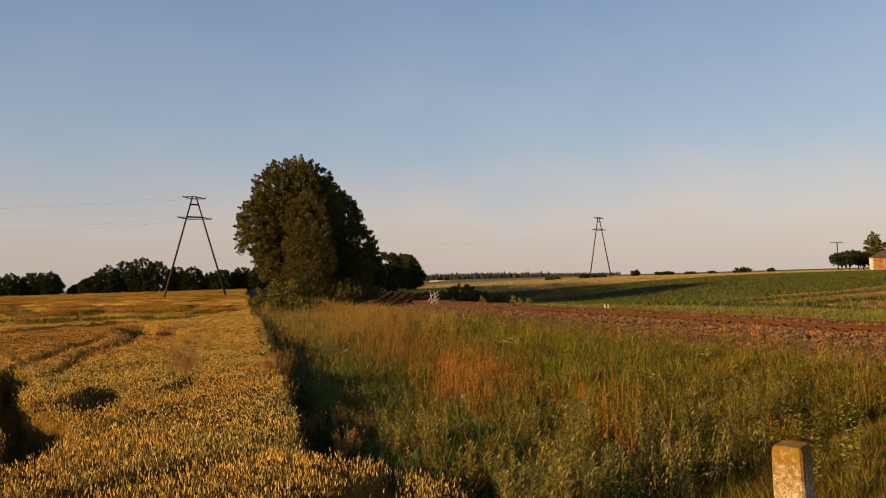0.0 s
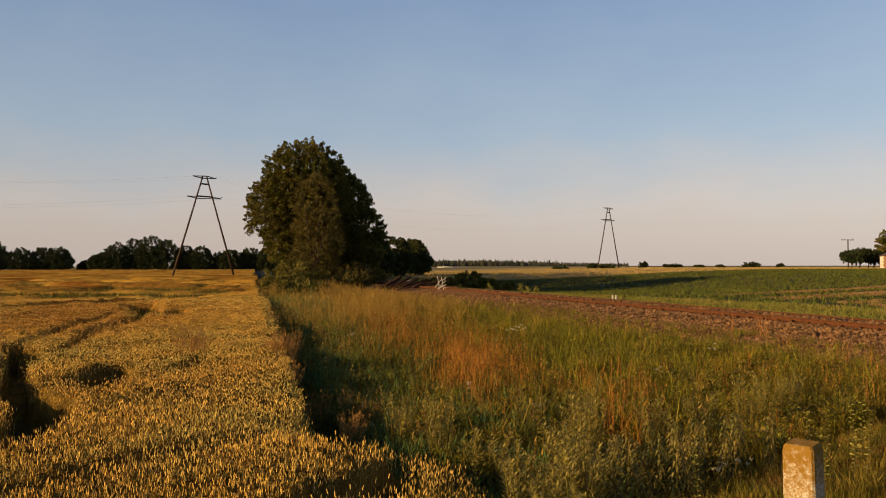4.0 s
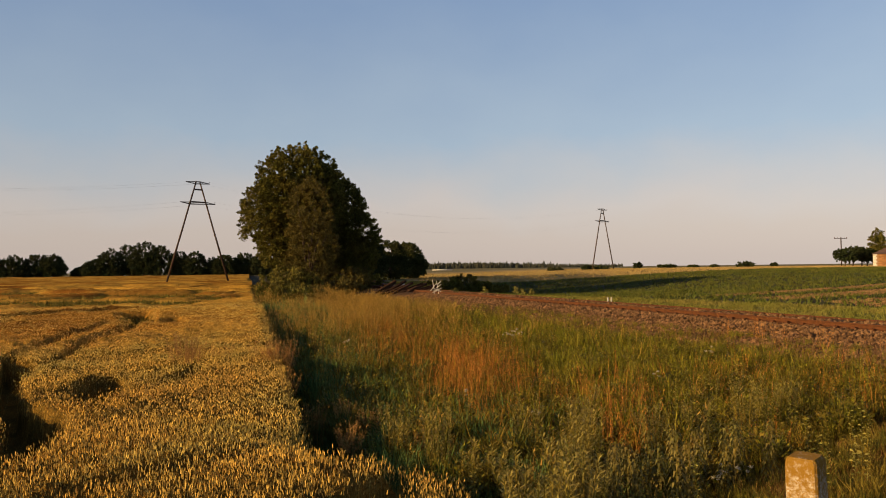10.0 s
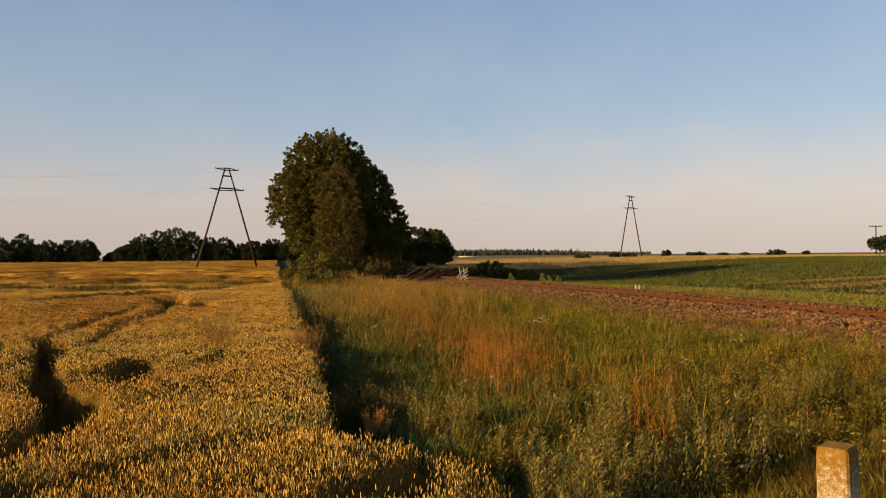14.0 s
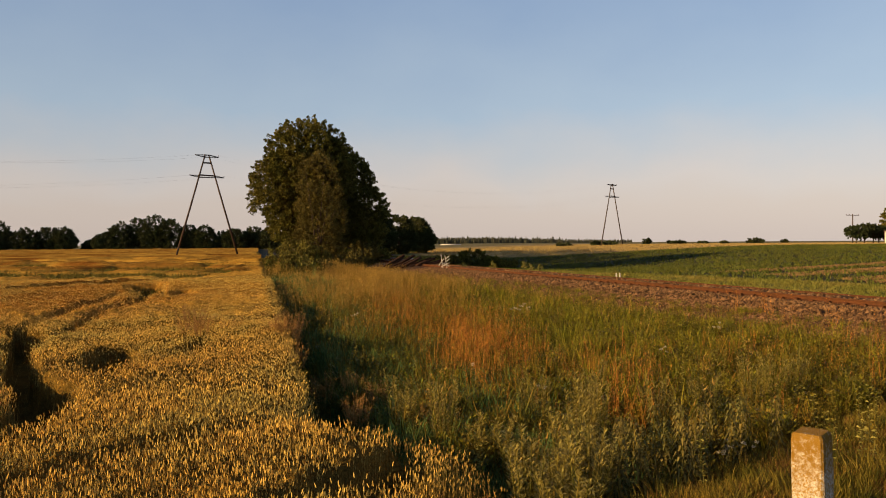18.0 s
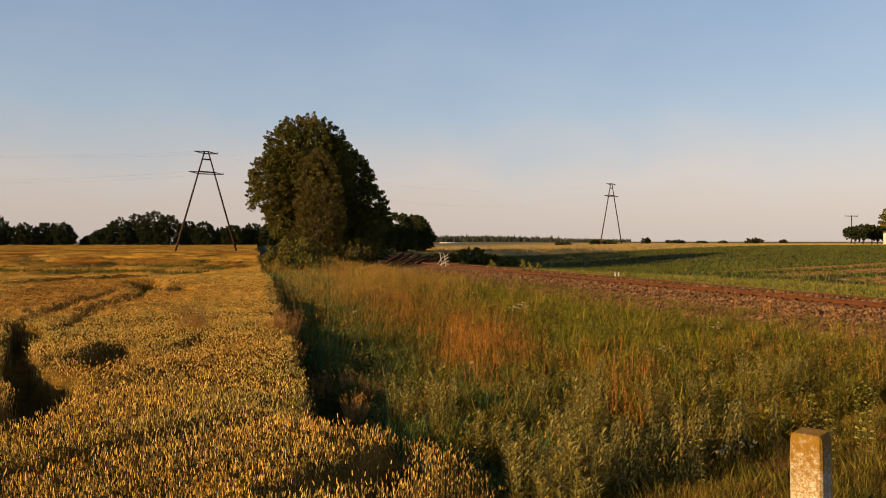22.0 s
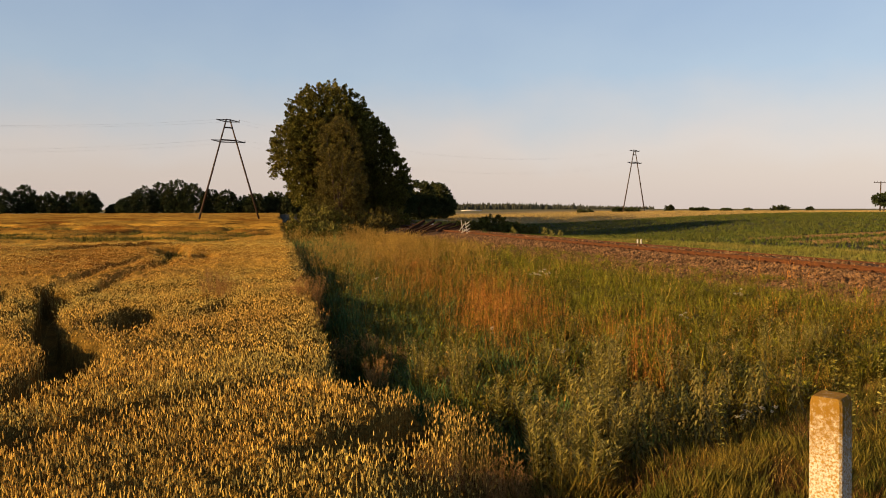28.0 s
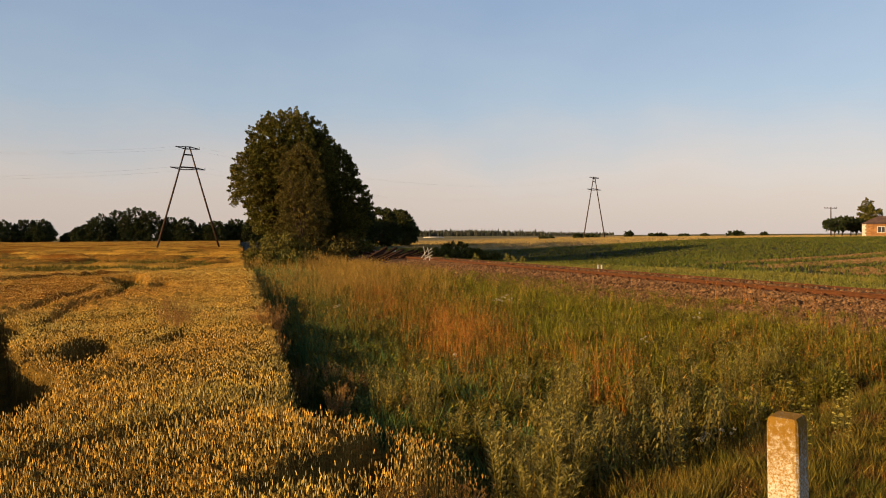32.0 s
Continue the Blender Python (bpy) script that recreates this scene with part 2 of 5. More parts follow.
def mesh_of(name, verts, tris, mats, index=None, smooth=False):
    """A mesh from numpy arrays of vertices and triangles."""
    me = bpy.data.meshes.new(name)
    verts, tris = np.asarray(verts, np.float32), np.asarray(tris, np.int32)
    me.vertices.add(len(verts))
    me.vertices.foreach_set("co", verts.ravel())
    me.loops.add(tris.size)
    me.loops.foreach_set("vertex_index", tris.ravel())
    me.polygons.add(len(tris))
    me.polygons.foreach_set("loop_start", np.arange(0, tris.size, 3, dtype=np.int32))
    me.polygons.foreach_set("loop_total", np.full(len(tris), 3, np.int32))
    if index is not None:
        me.polygons.foreach_set("material_index", np.asarray(index, np.int32))
    me.polygons.foreach_set("use_smooth", np.full(len(tris), smooth))
    for m in mats:
        me.materials.append(m)
    me.update(calc_edges=True)
    return me


class Shape:
    """A small template: triangles with a material slot each."""

    def __init__(self):
        self.v, self.f, self.m = [], [], []

    def tri(self, a, b, c, m=0):
        k = len(self.v)
        self.v += [a, b, c]
        self.f.append((k, k + 1, k + 2))
        self.m.append(m)

    def quad(self, a, b, c, d, m=0):
        k = len(self.v)
        self.v += [a, b, c, d]
        self.f += [(k, k + 1, k + 2), (k, k + 2, k + 3)]
        self.m += [m, m]

    def tube(self, path, radii, n=3, m=0, cap=True):
        """A tube of n sides along the points of path."""
        k = len(self.v)
        path = [Vector(p) for p in path]
        for i, p in enumerate(path):
            d = (path[min(i + 1, len(path) - 1)] - path[max(i - 1, 0)]).normalized()
            a = d.cross(Vector((0.31, 0.95, 0.05))).normalized()
            b = d.cross(a)
            for j in range(n):
                w = 2 * pi * j / n
                self.v.append(tuple(p + (a * cos(w) + b * sin(w)) * radii[i]))
        for i in range(len(path) - 1):
            for j in range(n):
                a, b = k + i * n + j, k + i * n + (j + 1) % n
                self.f += [(a, b, b + n), (a, b + n, a + n)]
                self.m += [m, m]
        if cap:
            for j in range(1, n - 1):
                e = k + (len(path) - 1) * n
                self.f += [(k, k + j + 1, k + j), (e, e + j, e + j + 1)]
                self.m += [m, m]

    def spindle(self, path, radii, m=0):
        """A three-sided body along the path, pointed at both ends."""
        k, n = len(self.v), len(radii)
        self.v += [path[0], path[-1]]
        for p, r in zip(path[1:-1], radii):
            self.v += [(p[0] + cos(a) * r, p[1] + sin(a) * r, p[2]) for a in (0.4, 2.5, 4.6)]
        for j in range(3):
            a, b = k + 2 + j, k + 2 + (j + 1) % 3
            self.f += [(k, b, a), (k + 1, a + 3 * n - 3, b + 3 * n - 3)]
            self.m += [m, m]
            for i in range(n - 1):
                self.f += [(a + 3 * i, b + 3 * i, b + 3 * i + 3), (a + 3 * i, b + 3 * i + 3, a + 3 * i + 3)]
                self.m += [m, m]

    def box(self, lo, hi, m=0):
        k = len(self.v)
        self.v += [(x, y, z) for z in (lo[2], hi[2]) for y in (lo[1], hi[1]) for x in (lo[0], hi[0])]
        for q in ((0, 2, 3, 1), (4, 5, 7, 6), (0, 1, 5, 4), (2, 6, 7, 3), (0, 4, 6, 2), (1, 3, 7, 5)):
            self.f += [(k + q[0], k + q[1], k + q[2]), (k + q[0], k + q[2], k + q[3])]
            self.m += [m, m]

    def arrays(self):
        return np.array(self.v, np.float32), np.array(self.f, np.int32), np.array(self.m, np.int32)

    def mesh(self, name, mats, smooth=False):
        v, f, m = self.arrays()
        return mesh_of(name, v, f, mats, m, smooth)


def scattered(name, shapes, pos, scale, mats, lean=0.12, seed=1, stretch=None, aim=None):
    """One mesh of many copies of the template shapes, at the places pos, turned at random and leaning a little."""
    rng = np.random.default_rng(seed)
    pos, scale = np.asarray(pos, np.float32), np.asarray(scale, np.float32)
    pick = rng.integers(0, len(shapes), len(pos))
    V, F, I, base = [], [], [], 0
    for s, shape in enumerate(shapes):
        v, f, m = shape.arrays()
        p, k = pos[pick == s], scale[pick == s]
        if not len(p):
            continue
        yaw = rng.uniform(0, 2 * pi, len(p)) if aim is None else rng.normal(aim, 0.35, len(p))
        c, sn = np.cos(yaw)[:, None], np.sin(yaw)[:, None]
        x = v[None, :, 0] * c - v[None, :, 1] * sn
        y = v[None, :, 0] * sn + v[None, :, 1] * c
        z = np.repeat(v[None, :, 2], len(p), 0)
        if stretch is not None:
            z = z * stretch
        lx, ly = rng.normal(0, lean, (2, len(p), 1))
        out = np.stack([x + z * lx, y + z * ly, z], -1) * k[:, None, None] + p[:, None, :]
        V.append(out.reshape(-1, 3))
        F.append((f[None] + (np.arange(len(p)) * len(v))[:, None, None] + base).reshape(-1, 3))
        I.append(np.tile(m, len(p)))
        base += len(p) * len(v)
    return mesh_of(name, np.concatenate(V), np.concatenate(F), mats, np.concatenate(I))


def stuff(name, mesh, label, category):
    return tagged(new(name, mesh), label, category, kind="stuff")


def part(name, mesh, parent, label="", m=None):
    ob = new(name, mesh)
    ob.parent = parent
    if m is not None:
        ob.matrix_basis = m
    if label:
        ob["label"] = label
    return ob


def thing(name, x, y, z, label, category, group="", rz=0.0, kind=""):
    ob = new(name)
    ob.empty_display_size = 0.3
    ob.matrix_basis = pose(x, y, z, 0, 0, rz)
    return tagged(ob, label, category, group, kind)


# ---------------------------------------------------------------- lie of the land


def smooth(a, b, t):
    k = np.clip((np.asarray(t, float) - a) / (b - a), 0, 1)
    return k * k * (3 - 2 * k)


def wave(x, y, s, seed=0.0):
    """Soft random waves of about s metres, -1 to 1."""
    x, y = np.asarray(x, float) / s, np.asarray(y, float) / s
    return (np.sin(x * 5.1 + 1.7 * np.sin(y * 3.3 + seed) + seed) + np.sin(y * 4.7 + 1.9 * np.sin(x * 2.9 - seed) + 2.1 * seed)
            + np.sin((x + y) * 3.7 + seed * 1.3) + np.sin((x - y) * 7.3 + 1.2 * np.sin(x * 6.1) - seed)) / 4


def track_x(y):
    """The middle of the railway track: straight, then bending away."""
    y = np.asarray(y, float)
    b = np.clip(y - 42, 0, 17)
    return 13.16 - 0.312 * y + 0.0066 * b * b + np.clip(y - 59, 0, None) * 0.2244


def wheat_edge(y):
    """The right edge of the wheat."""
    y = np.asarray(y, float)
    return 0.42 - 0.22 * y + smooth(5.05, 4.25, y) * np.clip(0.80 - 0.62 * (4.0 - y), 0, 0.80) + 0.07 * wave(y, y * 0, 1.4, 2.0)


def verge_edge(x):
    """How far the mown verge of the road reaches."""
    return 4.62 + 0.88 * np.clip(np.asarray(x, float) - 1.7, 0, 3.2) - 0.3 * np.clip(1.5 - np.asarray(x, float), 0, 9)


FIELD = 0.30      # the wheat field lies this much above the meadow


def land(x, y):
    """Height of the ground."""
    x, y = np.asarray(x, float), np.asarray(y, float)
    s = (x - track_x(y)) * 0.955
    near = smooth(170, 90, y) * smooth(-60, -30, y)
    left = 0.05 * wave(x, y, 9, 1.0) * smooth(3, 9, np.hypot(x, y)) + FIELD * (smooth(0.30, -0.1, x - wheat_edge(y)) + 0.9 * smooth(0.0, 0.45, x - wheat_edge(y)))
    right = 0.55 + 0.85 * smooth(5, 45, x) + 0.03 * wave(x, y, 7, 4.0) - 0.72 * np.exp(-((x - 12) / 14) ** 2 - ((y - 60) / 19) ** 2)
    z = left + (right - left) * smooth(-5.2, 3.0, s)
    foot = smooth(35, 40, y)
    bank = 0.58 * (smooth(-6.2, -1.9, s) * (1 - foot) + smooth(-3.4, -2.1, s) * foot) * smooth(4.6, 1.7, s)
    z = z * (1 - near * smooth(-6, -2, s) * smooth(5, 2, s)) + np.maximum(bank, 0) * near
    # verge of the road on which the camera stands
    road = smooth(0.7, -0.9, y - verge_edge(x)) * smooth(0.45, 1.15, x - 0.33 * np.clip(y - 3.4, 0, 9)) * smooth(7.0, 4.5, x)
    z = z + (0.30 * road + 0.62 * smooth(3.4, 0.6, np.hypot(x - 0.3, y)) * smooth(-0.3, 0.6, x - wheat_edge(y))) * (1 - smooth(-5.6, -2.4, s))
    return z + 0.015 * wave(x, y, 1.1, 3.0) * smooth(60, 20, np.hypot(x, y))


TRENCHES = [
    # the wheel tracks and trodden holes in the wheat: points with the half width there
    [(-5.85, 10.6, 0.10), (-5.40, 10.2, 0.20), (-4.95, 9.6, 0.22), (-4.66, 8.95, 0.17), (-4.50, 8.4, 0.12), (-4.13, 7.75, 0.13), (-3.75, 7.05, 0.18), (-3.25, 6.42, 0.25), (-2.88, 5.85, 0.23), (-2.72, 5.35, 0.20), (-2.66, 4.9, 0.21), (-2.66, 4.45, 0.17), (-2.76, 3.9, 0.14)],
    [(-4.95, 9.2, 0.06), (-4.72, 8.45, 0.08), (-4.56, 7.8, 0.06), (-4.5, 7.3, 0.03)],
    [(-5.95, 10.0, 0.05), (-5.72, 9.6, 0.12), (-5.42, 8.85, 0.15), (-5.2, 8.3, 0.14), (-5.3, 7.7, 0.13)],
    [(-4.75, 7.2, 0.20), (-4.05, 6.35, 0.24), (-3.62, 5.62, 0.24), (-3.42, 5.1, 0.20), (-3.45, 4.7, 0.16)],
    [(-7.45, 18.4, 0.10), (-6.91, 15.94, 0.16), (-6.45, 13.78, 0.14), (-6.27, 12.85, 0.12), (-5.82, 11.22, 0.07), (-5.62, 10.44, 0.08)],
    [(-7.05, 19.6, 0.16), (-6.26, 16.67, 0.16), (-5.80, 14.3, 0.16), (-5.70, 13.3, 0.12), (-5.36, 12.03, 0.12), (-4.85, 10.3, 0.10), (-4.70, 9.5, 0.08)],
    [(-17.0, 20.6, 0.40), (-13.0, 20.76, 0.45), (-11.33, 20.9, 0.45), (-10.9, 21.9, 0.45), (-10.3, 22.9, 0.5), (-9.6, 24.4, 0.7), (-8.3, 24.9, 0.7)],
    [(-8.0, 21.7, 0.50), (-7.4, 20.2, 0.40), (-6.9, 19.1, 0.34)],
    [(-6.25, 19.4, 0.30), (-5.85, 17.9, 0.34)],
    [(-5.85, 16.1, 0.24), (-5.25, 16.0, 0.22)],
    [(-3.52, 8.5, 0.17), (-3.38, 8.15, 0.26), (-3.20, 7.7, 0.25), (-3.07, 7.3, 0.18)],
    [(-3.66, 7.42, 0.07), (-3.42, 7.55, 0.14)],
    [(-3.02, 7.0, 0.06), (-2.86, 6.86, 0.07)],
    [(-2.76, 8.6, 0.10), (-2.72, 8.95, 0.12), (-2.70, 9.35, 0.06)],
    [(-2.36, 3.25, 0.11), (-2.13, 3.68, 0.13), (-1.97, 3.92, 0.14), (-1.80, 4.15, 0.13), (-1.60, 4.36, 0.11), (-1.36, 4.58, 0.11), (-1.06, 4.86, 0.09)],
    [(-0.66, 3.45, 0.08), (-0.52, 3.58, 0.15), (-0.36, 3.70, 0.20), (-0.21, 3.94, 0.16), (-0.14, 4.3, 0.07)],
]


def trench(x, y):
    """1 in the wheel tracks and trodden holes, 0 in the standing wheat."""
    x, y = np.asarray(x, float), np.asarray(y, float)
    k = np.zeros(np.broadcast(x, y).shape)
    wob = 0.045 * wave(x, y, 0.9, 5.0) + 0.02 * wave(x, y, 0.21, 1.0)
    for pts in TRENCHES:
        for (ax, ay, ha), (bx, by, hb) in zip(pts, pts[1:]):
            dx, dy = bx - ax, by - ay
            t = np.clip(((x - ax) * dx + (y - ay) * dy) / (dx * dx + dy * dy), 0, 1)
            half = ha + (hb - ha) * t
            d = np.hypot(x - ax - t * dx, y - ay - t * dy) + wob * np.minimum(1, half * 4)
            k = np.maximum(k, smooth(half + 0.06, half - 0.03, d))
    return k


def beaten(x, y):
    """1 where the far wheat is beaten down and weedy."""
    k = smooth(-0.25, 0.15, wave(x * 0.7, y * 1.2, 6.5, 2.7)) * smooth(26, 28, y) * smooth(90, 60, y)
    return k * smooth(-7.8, -10.3, x)


def crop_height(x, y):
    lodged = smooth(25, 29, y) * smooth(44, 38, y) * smooth(-6, -9, x)
    h = 0.54 + 0.035 * wave(x, y, 2.3, 6.0) - 0.12 * lodged + 0.09 * lodged * wave(x, y, 3.0, 8.0)
    h = h + 0.10 * smooth(22, 34, y) * wave(x * 0.45, y, 4.0, 3.0) * smooth(-3, -7, x) - 0.05 * smooth(60, 120, y)
    h = h - 0.36 * beaten(x, y) + 0.05 * smooth(25, 27, y) * smooth(80, 60, y) * wave(x, y, 1.3, 4.0)
    return h


def polar_grid(angles, radii):
    a, r = np.meshgrid(np.asarray(angles), np.asarray(radii))
    x, y = r * np.sin(a), r * np.cos(a)
    n, m = len(angles), len(radii)
    i = np.arange(n * m).reshape(m, n)
    q = np.stack([i[:-1, :-1], i[:-1, 1:], i[1:, 1:], i[1:, :-1]], -1).reshape(-1, 4)
    return x.ravel(), y.ravel(), q


def build_ground():
    ang = np.radians(np.concatenate([np.arange(-180, -46, 4.0), np.arange(-46, 46, 0.33), np.arange(46, 180, 4.0), [180.0]]))
    rad = np.concatenate([[0.0], np.geomspace(0.6, 160, 330), np.geomspace(175, 4500, 22)])
    x, y, q = polar_grid(ang, rad)
    z = land(x, y)
    s = (x - track_x(y)) * 0.955
    v = -0.298 * x + 0.9545 * y
    wheat = (x < wheat_edge(y)) & (s < -3)
    n = len(ang)
    f = np.concatenate([q[n - 1:, [0, 2, 1]], q[n - 1:, [0, 3, 2]], np.stack([np.zeros(n - 1, int), np.arange(n, 2 * n - 1), np.arange(n, 2 * n - 1) + 1], -1)])
    me = mesh_of("ground", np.stack([x, y, z], -1), f, [M["ground"]], smooth=True)
    col = np.tile(np.array([0.04, 0.032, 0.013]), (len(x), 1))              # turf
    col[wheat] = (0.05, 0.036, 0.018)                                       # soil under the wheat, darkened for the shade among the stems
    far = (s > 5.5)
    strip = far & (v < 74)
    bare = strip & (x > 15) & ((np.abs(v - 18.3) < 1.6) | (np.abs(v - 23.6) < 1.2) | (np.abs(v - 28.2) < 0.8))
    col[strip] = (0.05, 0.045, 0.018)
    col[bare] = (0.24, 0.14, 0.075)
    col[far & (v >= 74)] = (0.38, 0.27, 0.10)
    # ground under the loose stones, dark for the shade in their gaps
    col[(np.abs(s) < 3.4) & (y < 160) & (y > -60)] = (0.06, 0.033, 0.017)
    col[(np.abs(s + 4.2) < 1.2) & (y < 160)] = (0.11, 0.075, 0.03)
    # shadow of the trees on the bank at the bend, painted into the ground
    col[(s > -4.0) & (s < -1.5) & (y > 37) & (y < 80)] = (0.055, 0.036, 0.022)
    col[(s >= 2.6) & (s <= 5.5)] = (0.14, 0.15, 0.05)
    col[(y > 260)] = (0.20, 0.17, 0.07)
    a = me.color_attributes.new("soil", "FLOAT_COLOR", "POINT")
    a.data.foreach_set("color", np.concatenate([col, np.ones((len(col), 1))], 1).astype(np.float32).ravel())
    tagged(new("ground", me), "farmland soil and turf between fields and railway", "ground", kind="structure")


build_ground()

# ---------------------------------------------------------------- wheat


def wheat_shape(rng, ears=1, ring=4, leaf=True):
    s = Shape()
    for e in range(ears):
        ox, oy = (0, 0) if ears == 1 else rng.uniform(-0.14, 0.14, 2)
        h = rng.uniform(0.86, 1.0)
        bx, by = rng.normal(0, 0.022, 2)
        top = (ox + bx, oy + by, h - (0.050 if ring > 3 else 0.046))
        a = rng.uniform(0, 3.14)
        sw = 0.0055 if ears < 3 else 0.008
        s.tri((ox - sw * cos(a), oy - sw * sin(a), 0.0 if ears < 3 else 0.25), (ox + sw * cos(a), oy + sw * sin(a), 0.0 if ears < 3 else 0.25), top, 1)
        nod = 0.009 if ring > 3 else 0.022
        tx, ty = bx + rng.normal(0, nod), by + rng.normal(0, nod)
        tip = (ox + tx, oy + ty, h + rng.uniform(-0.014, 0.012))
        w = 0.0050 if ring > 3 else 0.0086 if ears == 1 else 0.0105
        if ring > 3:
            mid = [tuple(top[i] + (tip[i] - top[i]) * k for i in range(3)) for k in (0.2, 0.72)]
            s.spindle([top, mid[0], mid[1], tip], [w, w * 0.85])
        else:
            mid = tuple(top[i] + (tip[i] - top[i]) * 0.45 for i in range(3))
            s.spindle([top, mid, tip], [w])
        if leaf and rng.random() < 0.3:
            z0, w0, a = h * rng.uniform(0.45, 0.75), 0.006, rng.uniform(0, 6.28)
            d = (cos(a), sin(a))
            p1 = (ox + d[0] * 0.07, oy + d[1] * 0.07, z0 + 0.06)
            p2 = (ox + d[0] * 0.16, oy + d[1] * 0.16, z0 - 0.05)
            s.tri((ox, oy, z0), (p1[0] - d[1] * w0, p1[1] + d[0] * w0, p1[2]), (p1[0] + d[1] * w0, p1[1] - d[0] * w0, p1[2]), 1)
            s.tri((p1[0] - d[1] * w0, p1[1] + d[0] * w0, p1[2]), (p1[0] + d[1] * w0, p1[1] - d[0] * w0, p1[2]), p2, 1)
    return s


def in_view(x, y, margin=1.5):
    """The wedge of land before the road from which the place is seen."""
    return (x > -0.70 * y - margin) & (x < 0.66 * y + margin)


def build_wheat():
    rng = np.random.default_rng(5)

    def sow(y0, y1, density, x0):
        n = int(density * (y1 - y0) * (3 - x0))
        x, y = rng.uniform(x0, 3, n), rng.uniform(y0, y1, n)
        soft = smooth(6.5, 4.5, y)
        keep = (x < wheat_edge(y) + 0.12 * soft) & (x + (0.05 + 0.30 * soft) * rng.uniform(0, 1, n) ** 2 < wheat_edge(y) + 0.12 * soft) & in_view(x, y, 0.9) & (trench(x, y) < rng.uniform(0.25, 0.8, n)) & ((x < 0.42 - 0.22 * y) | (rng.uniform(0, 1, n) < 0.5))
        return x[keep], y[keep]

    bands = [(1.7, 6.0, 5000, -6, [wheat_shape(rng) for _ in range(10)]),
             (6.0, 12.0, 2300, -10, [wheat_shape(rng, 1, 3) for _ in range(6)]),
             (12.0, 26.0, 300, -20, [wheat_shape(rng, 3, 3, False) for _ in range(6)]),
             (26.0, 62.0, 20, -46, [wheat_shape(rng, 4, 3, False) for _ in range(6)])]
    for i, (y0, y1, dens, x0, shapes) in enumerate(bands):
        x, y = sow(y0, y1, dens, x0)
        p = np.stack([x, y, land(x, y)], -1)
        h = crop_height(x, y) * rng.normal(1.0, 0.055, len(x)) * (1 - 0.22 * smooth(-0.45, 0.1, x - wheat_edge(y)) * smooth(6.5, 4.5, y))
        wide = 1.0 if y1 < 20 else 1.35
        me = scattered("wheat", shapes, p, h * wide, [M["ear"], M["straw"]], 0.05, 10 + i, 1 / wide)
        stuff("wheat", me, "ripe golden wheat standing in ears", "wheat")

    n = 5000
    x, y = rng.uniform(-9, 0.2, n), 2.3 * (20 / 2.3) ** rng.uniform(0, 1, n)
    keep = (trench(x, y) > 0.6) & (x < wheat_edge(y))
    x, y = x[keep], y[keep]
    stuff("fallen_wheat", scattered("fallen_wheat", [wheat_shape(rng) for _ in range(5)], np.stack([x, y, land(x, y) + 0.02], -1), rng.uniform(0.16, 0.32, len(x)), [M["weed"], M["straw"]], 0.9, 19), "trodden straw lying in the wheel tracks", "straw")

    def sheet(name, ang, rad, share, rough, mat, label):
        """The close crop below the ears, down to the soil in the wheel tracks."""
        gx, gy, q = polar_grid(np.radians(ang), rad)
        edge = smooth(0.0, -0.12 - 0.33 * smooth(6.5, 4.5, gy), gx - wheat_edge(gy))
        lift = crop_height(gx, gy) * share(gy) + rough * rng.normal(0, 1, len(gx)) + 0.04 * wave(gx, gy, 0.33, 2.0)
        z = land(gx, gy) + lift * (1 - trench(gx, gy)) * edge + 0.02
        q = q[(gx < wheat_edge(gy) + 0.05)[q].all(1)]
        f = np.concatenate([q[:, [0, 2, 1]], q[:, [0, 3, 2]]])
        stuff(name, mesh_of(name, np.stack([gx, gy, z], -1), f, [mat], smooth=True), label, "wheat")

    # near sheet stands in for crowded stems, their mutual shade painted in
    sheet("wheat_stems", np.arange(-44, 12, 0.25), np.geomspace(1.6, 13.1, 175), lambda y: 0.86 + 0 * y, 0.010, M["stem_shade"], "sheet for the crowded wheat stems, coloured dark for the shade between them")
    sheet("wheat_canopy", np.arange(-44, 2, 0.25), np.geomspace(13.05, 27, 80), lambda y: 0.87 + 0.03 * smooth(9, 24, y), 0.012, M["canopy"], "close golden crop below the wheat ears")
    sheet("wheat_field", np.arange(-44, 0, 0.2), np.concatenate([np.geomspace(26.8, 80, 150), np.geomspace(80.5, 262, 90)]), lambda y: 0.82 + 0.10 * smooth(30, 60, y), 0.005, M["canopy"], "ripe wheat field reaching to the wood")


build_wheat()

# ---------------------------------------------------------------- meadow between wheat and railway


def blade_tuft(rng, n=9, h=0.36, w=0.0062, spread=0.04, droop=0.35, m=0):
    s = Shape()
    for _ in range(n):
        a, b = rng.uniform(0, 6.28, 2)
        ox, oy = rng.normal(0, spread, 2)
        hh = h * rng.uniform(0.6, 1.05)
        d = Vector((cos(a), sin(a), 0)) * hh * droop * rng.uniform(0.3, 1)
        u = Vector((cos(b), sin(b), 0)) * w
        p0, p1, p2 = Vector((ox, oy, 0)), Vector((ox, oy, hh * 0.6)) + d * 0.35, Vector((ox, oy, hh)) + d
        s.tri(tuple(p0 - u), tuple(p0 + u), tuple(p1 + u * 0.8), m)
        s.tri(tuple(p0 - u), tuple(p1 + u * 0.8), tuple(p1 - u * 0.8), m)
        s.tri(tuple(p1 - u * 0.8), tuple(p1 + u * 0.8), tuple(p2), m)
    return s


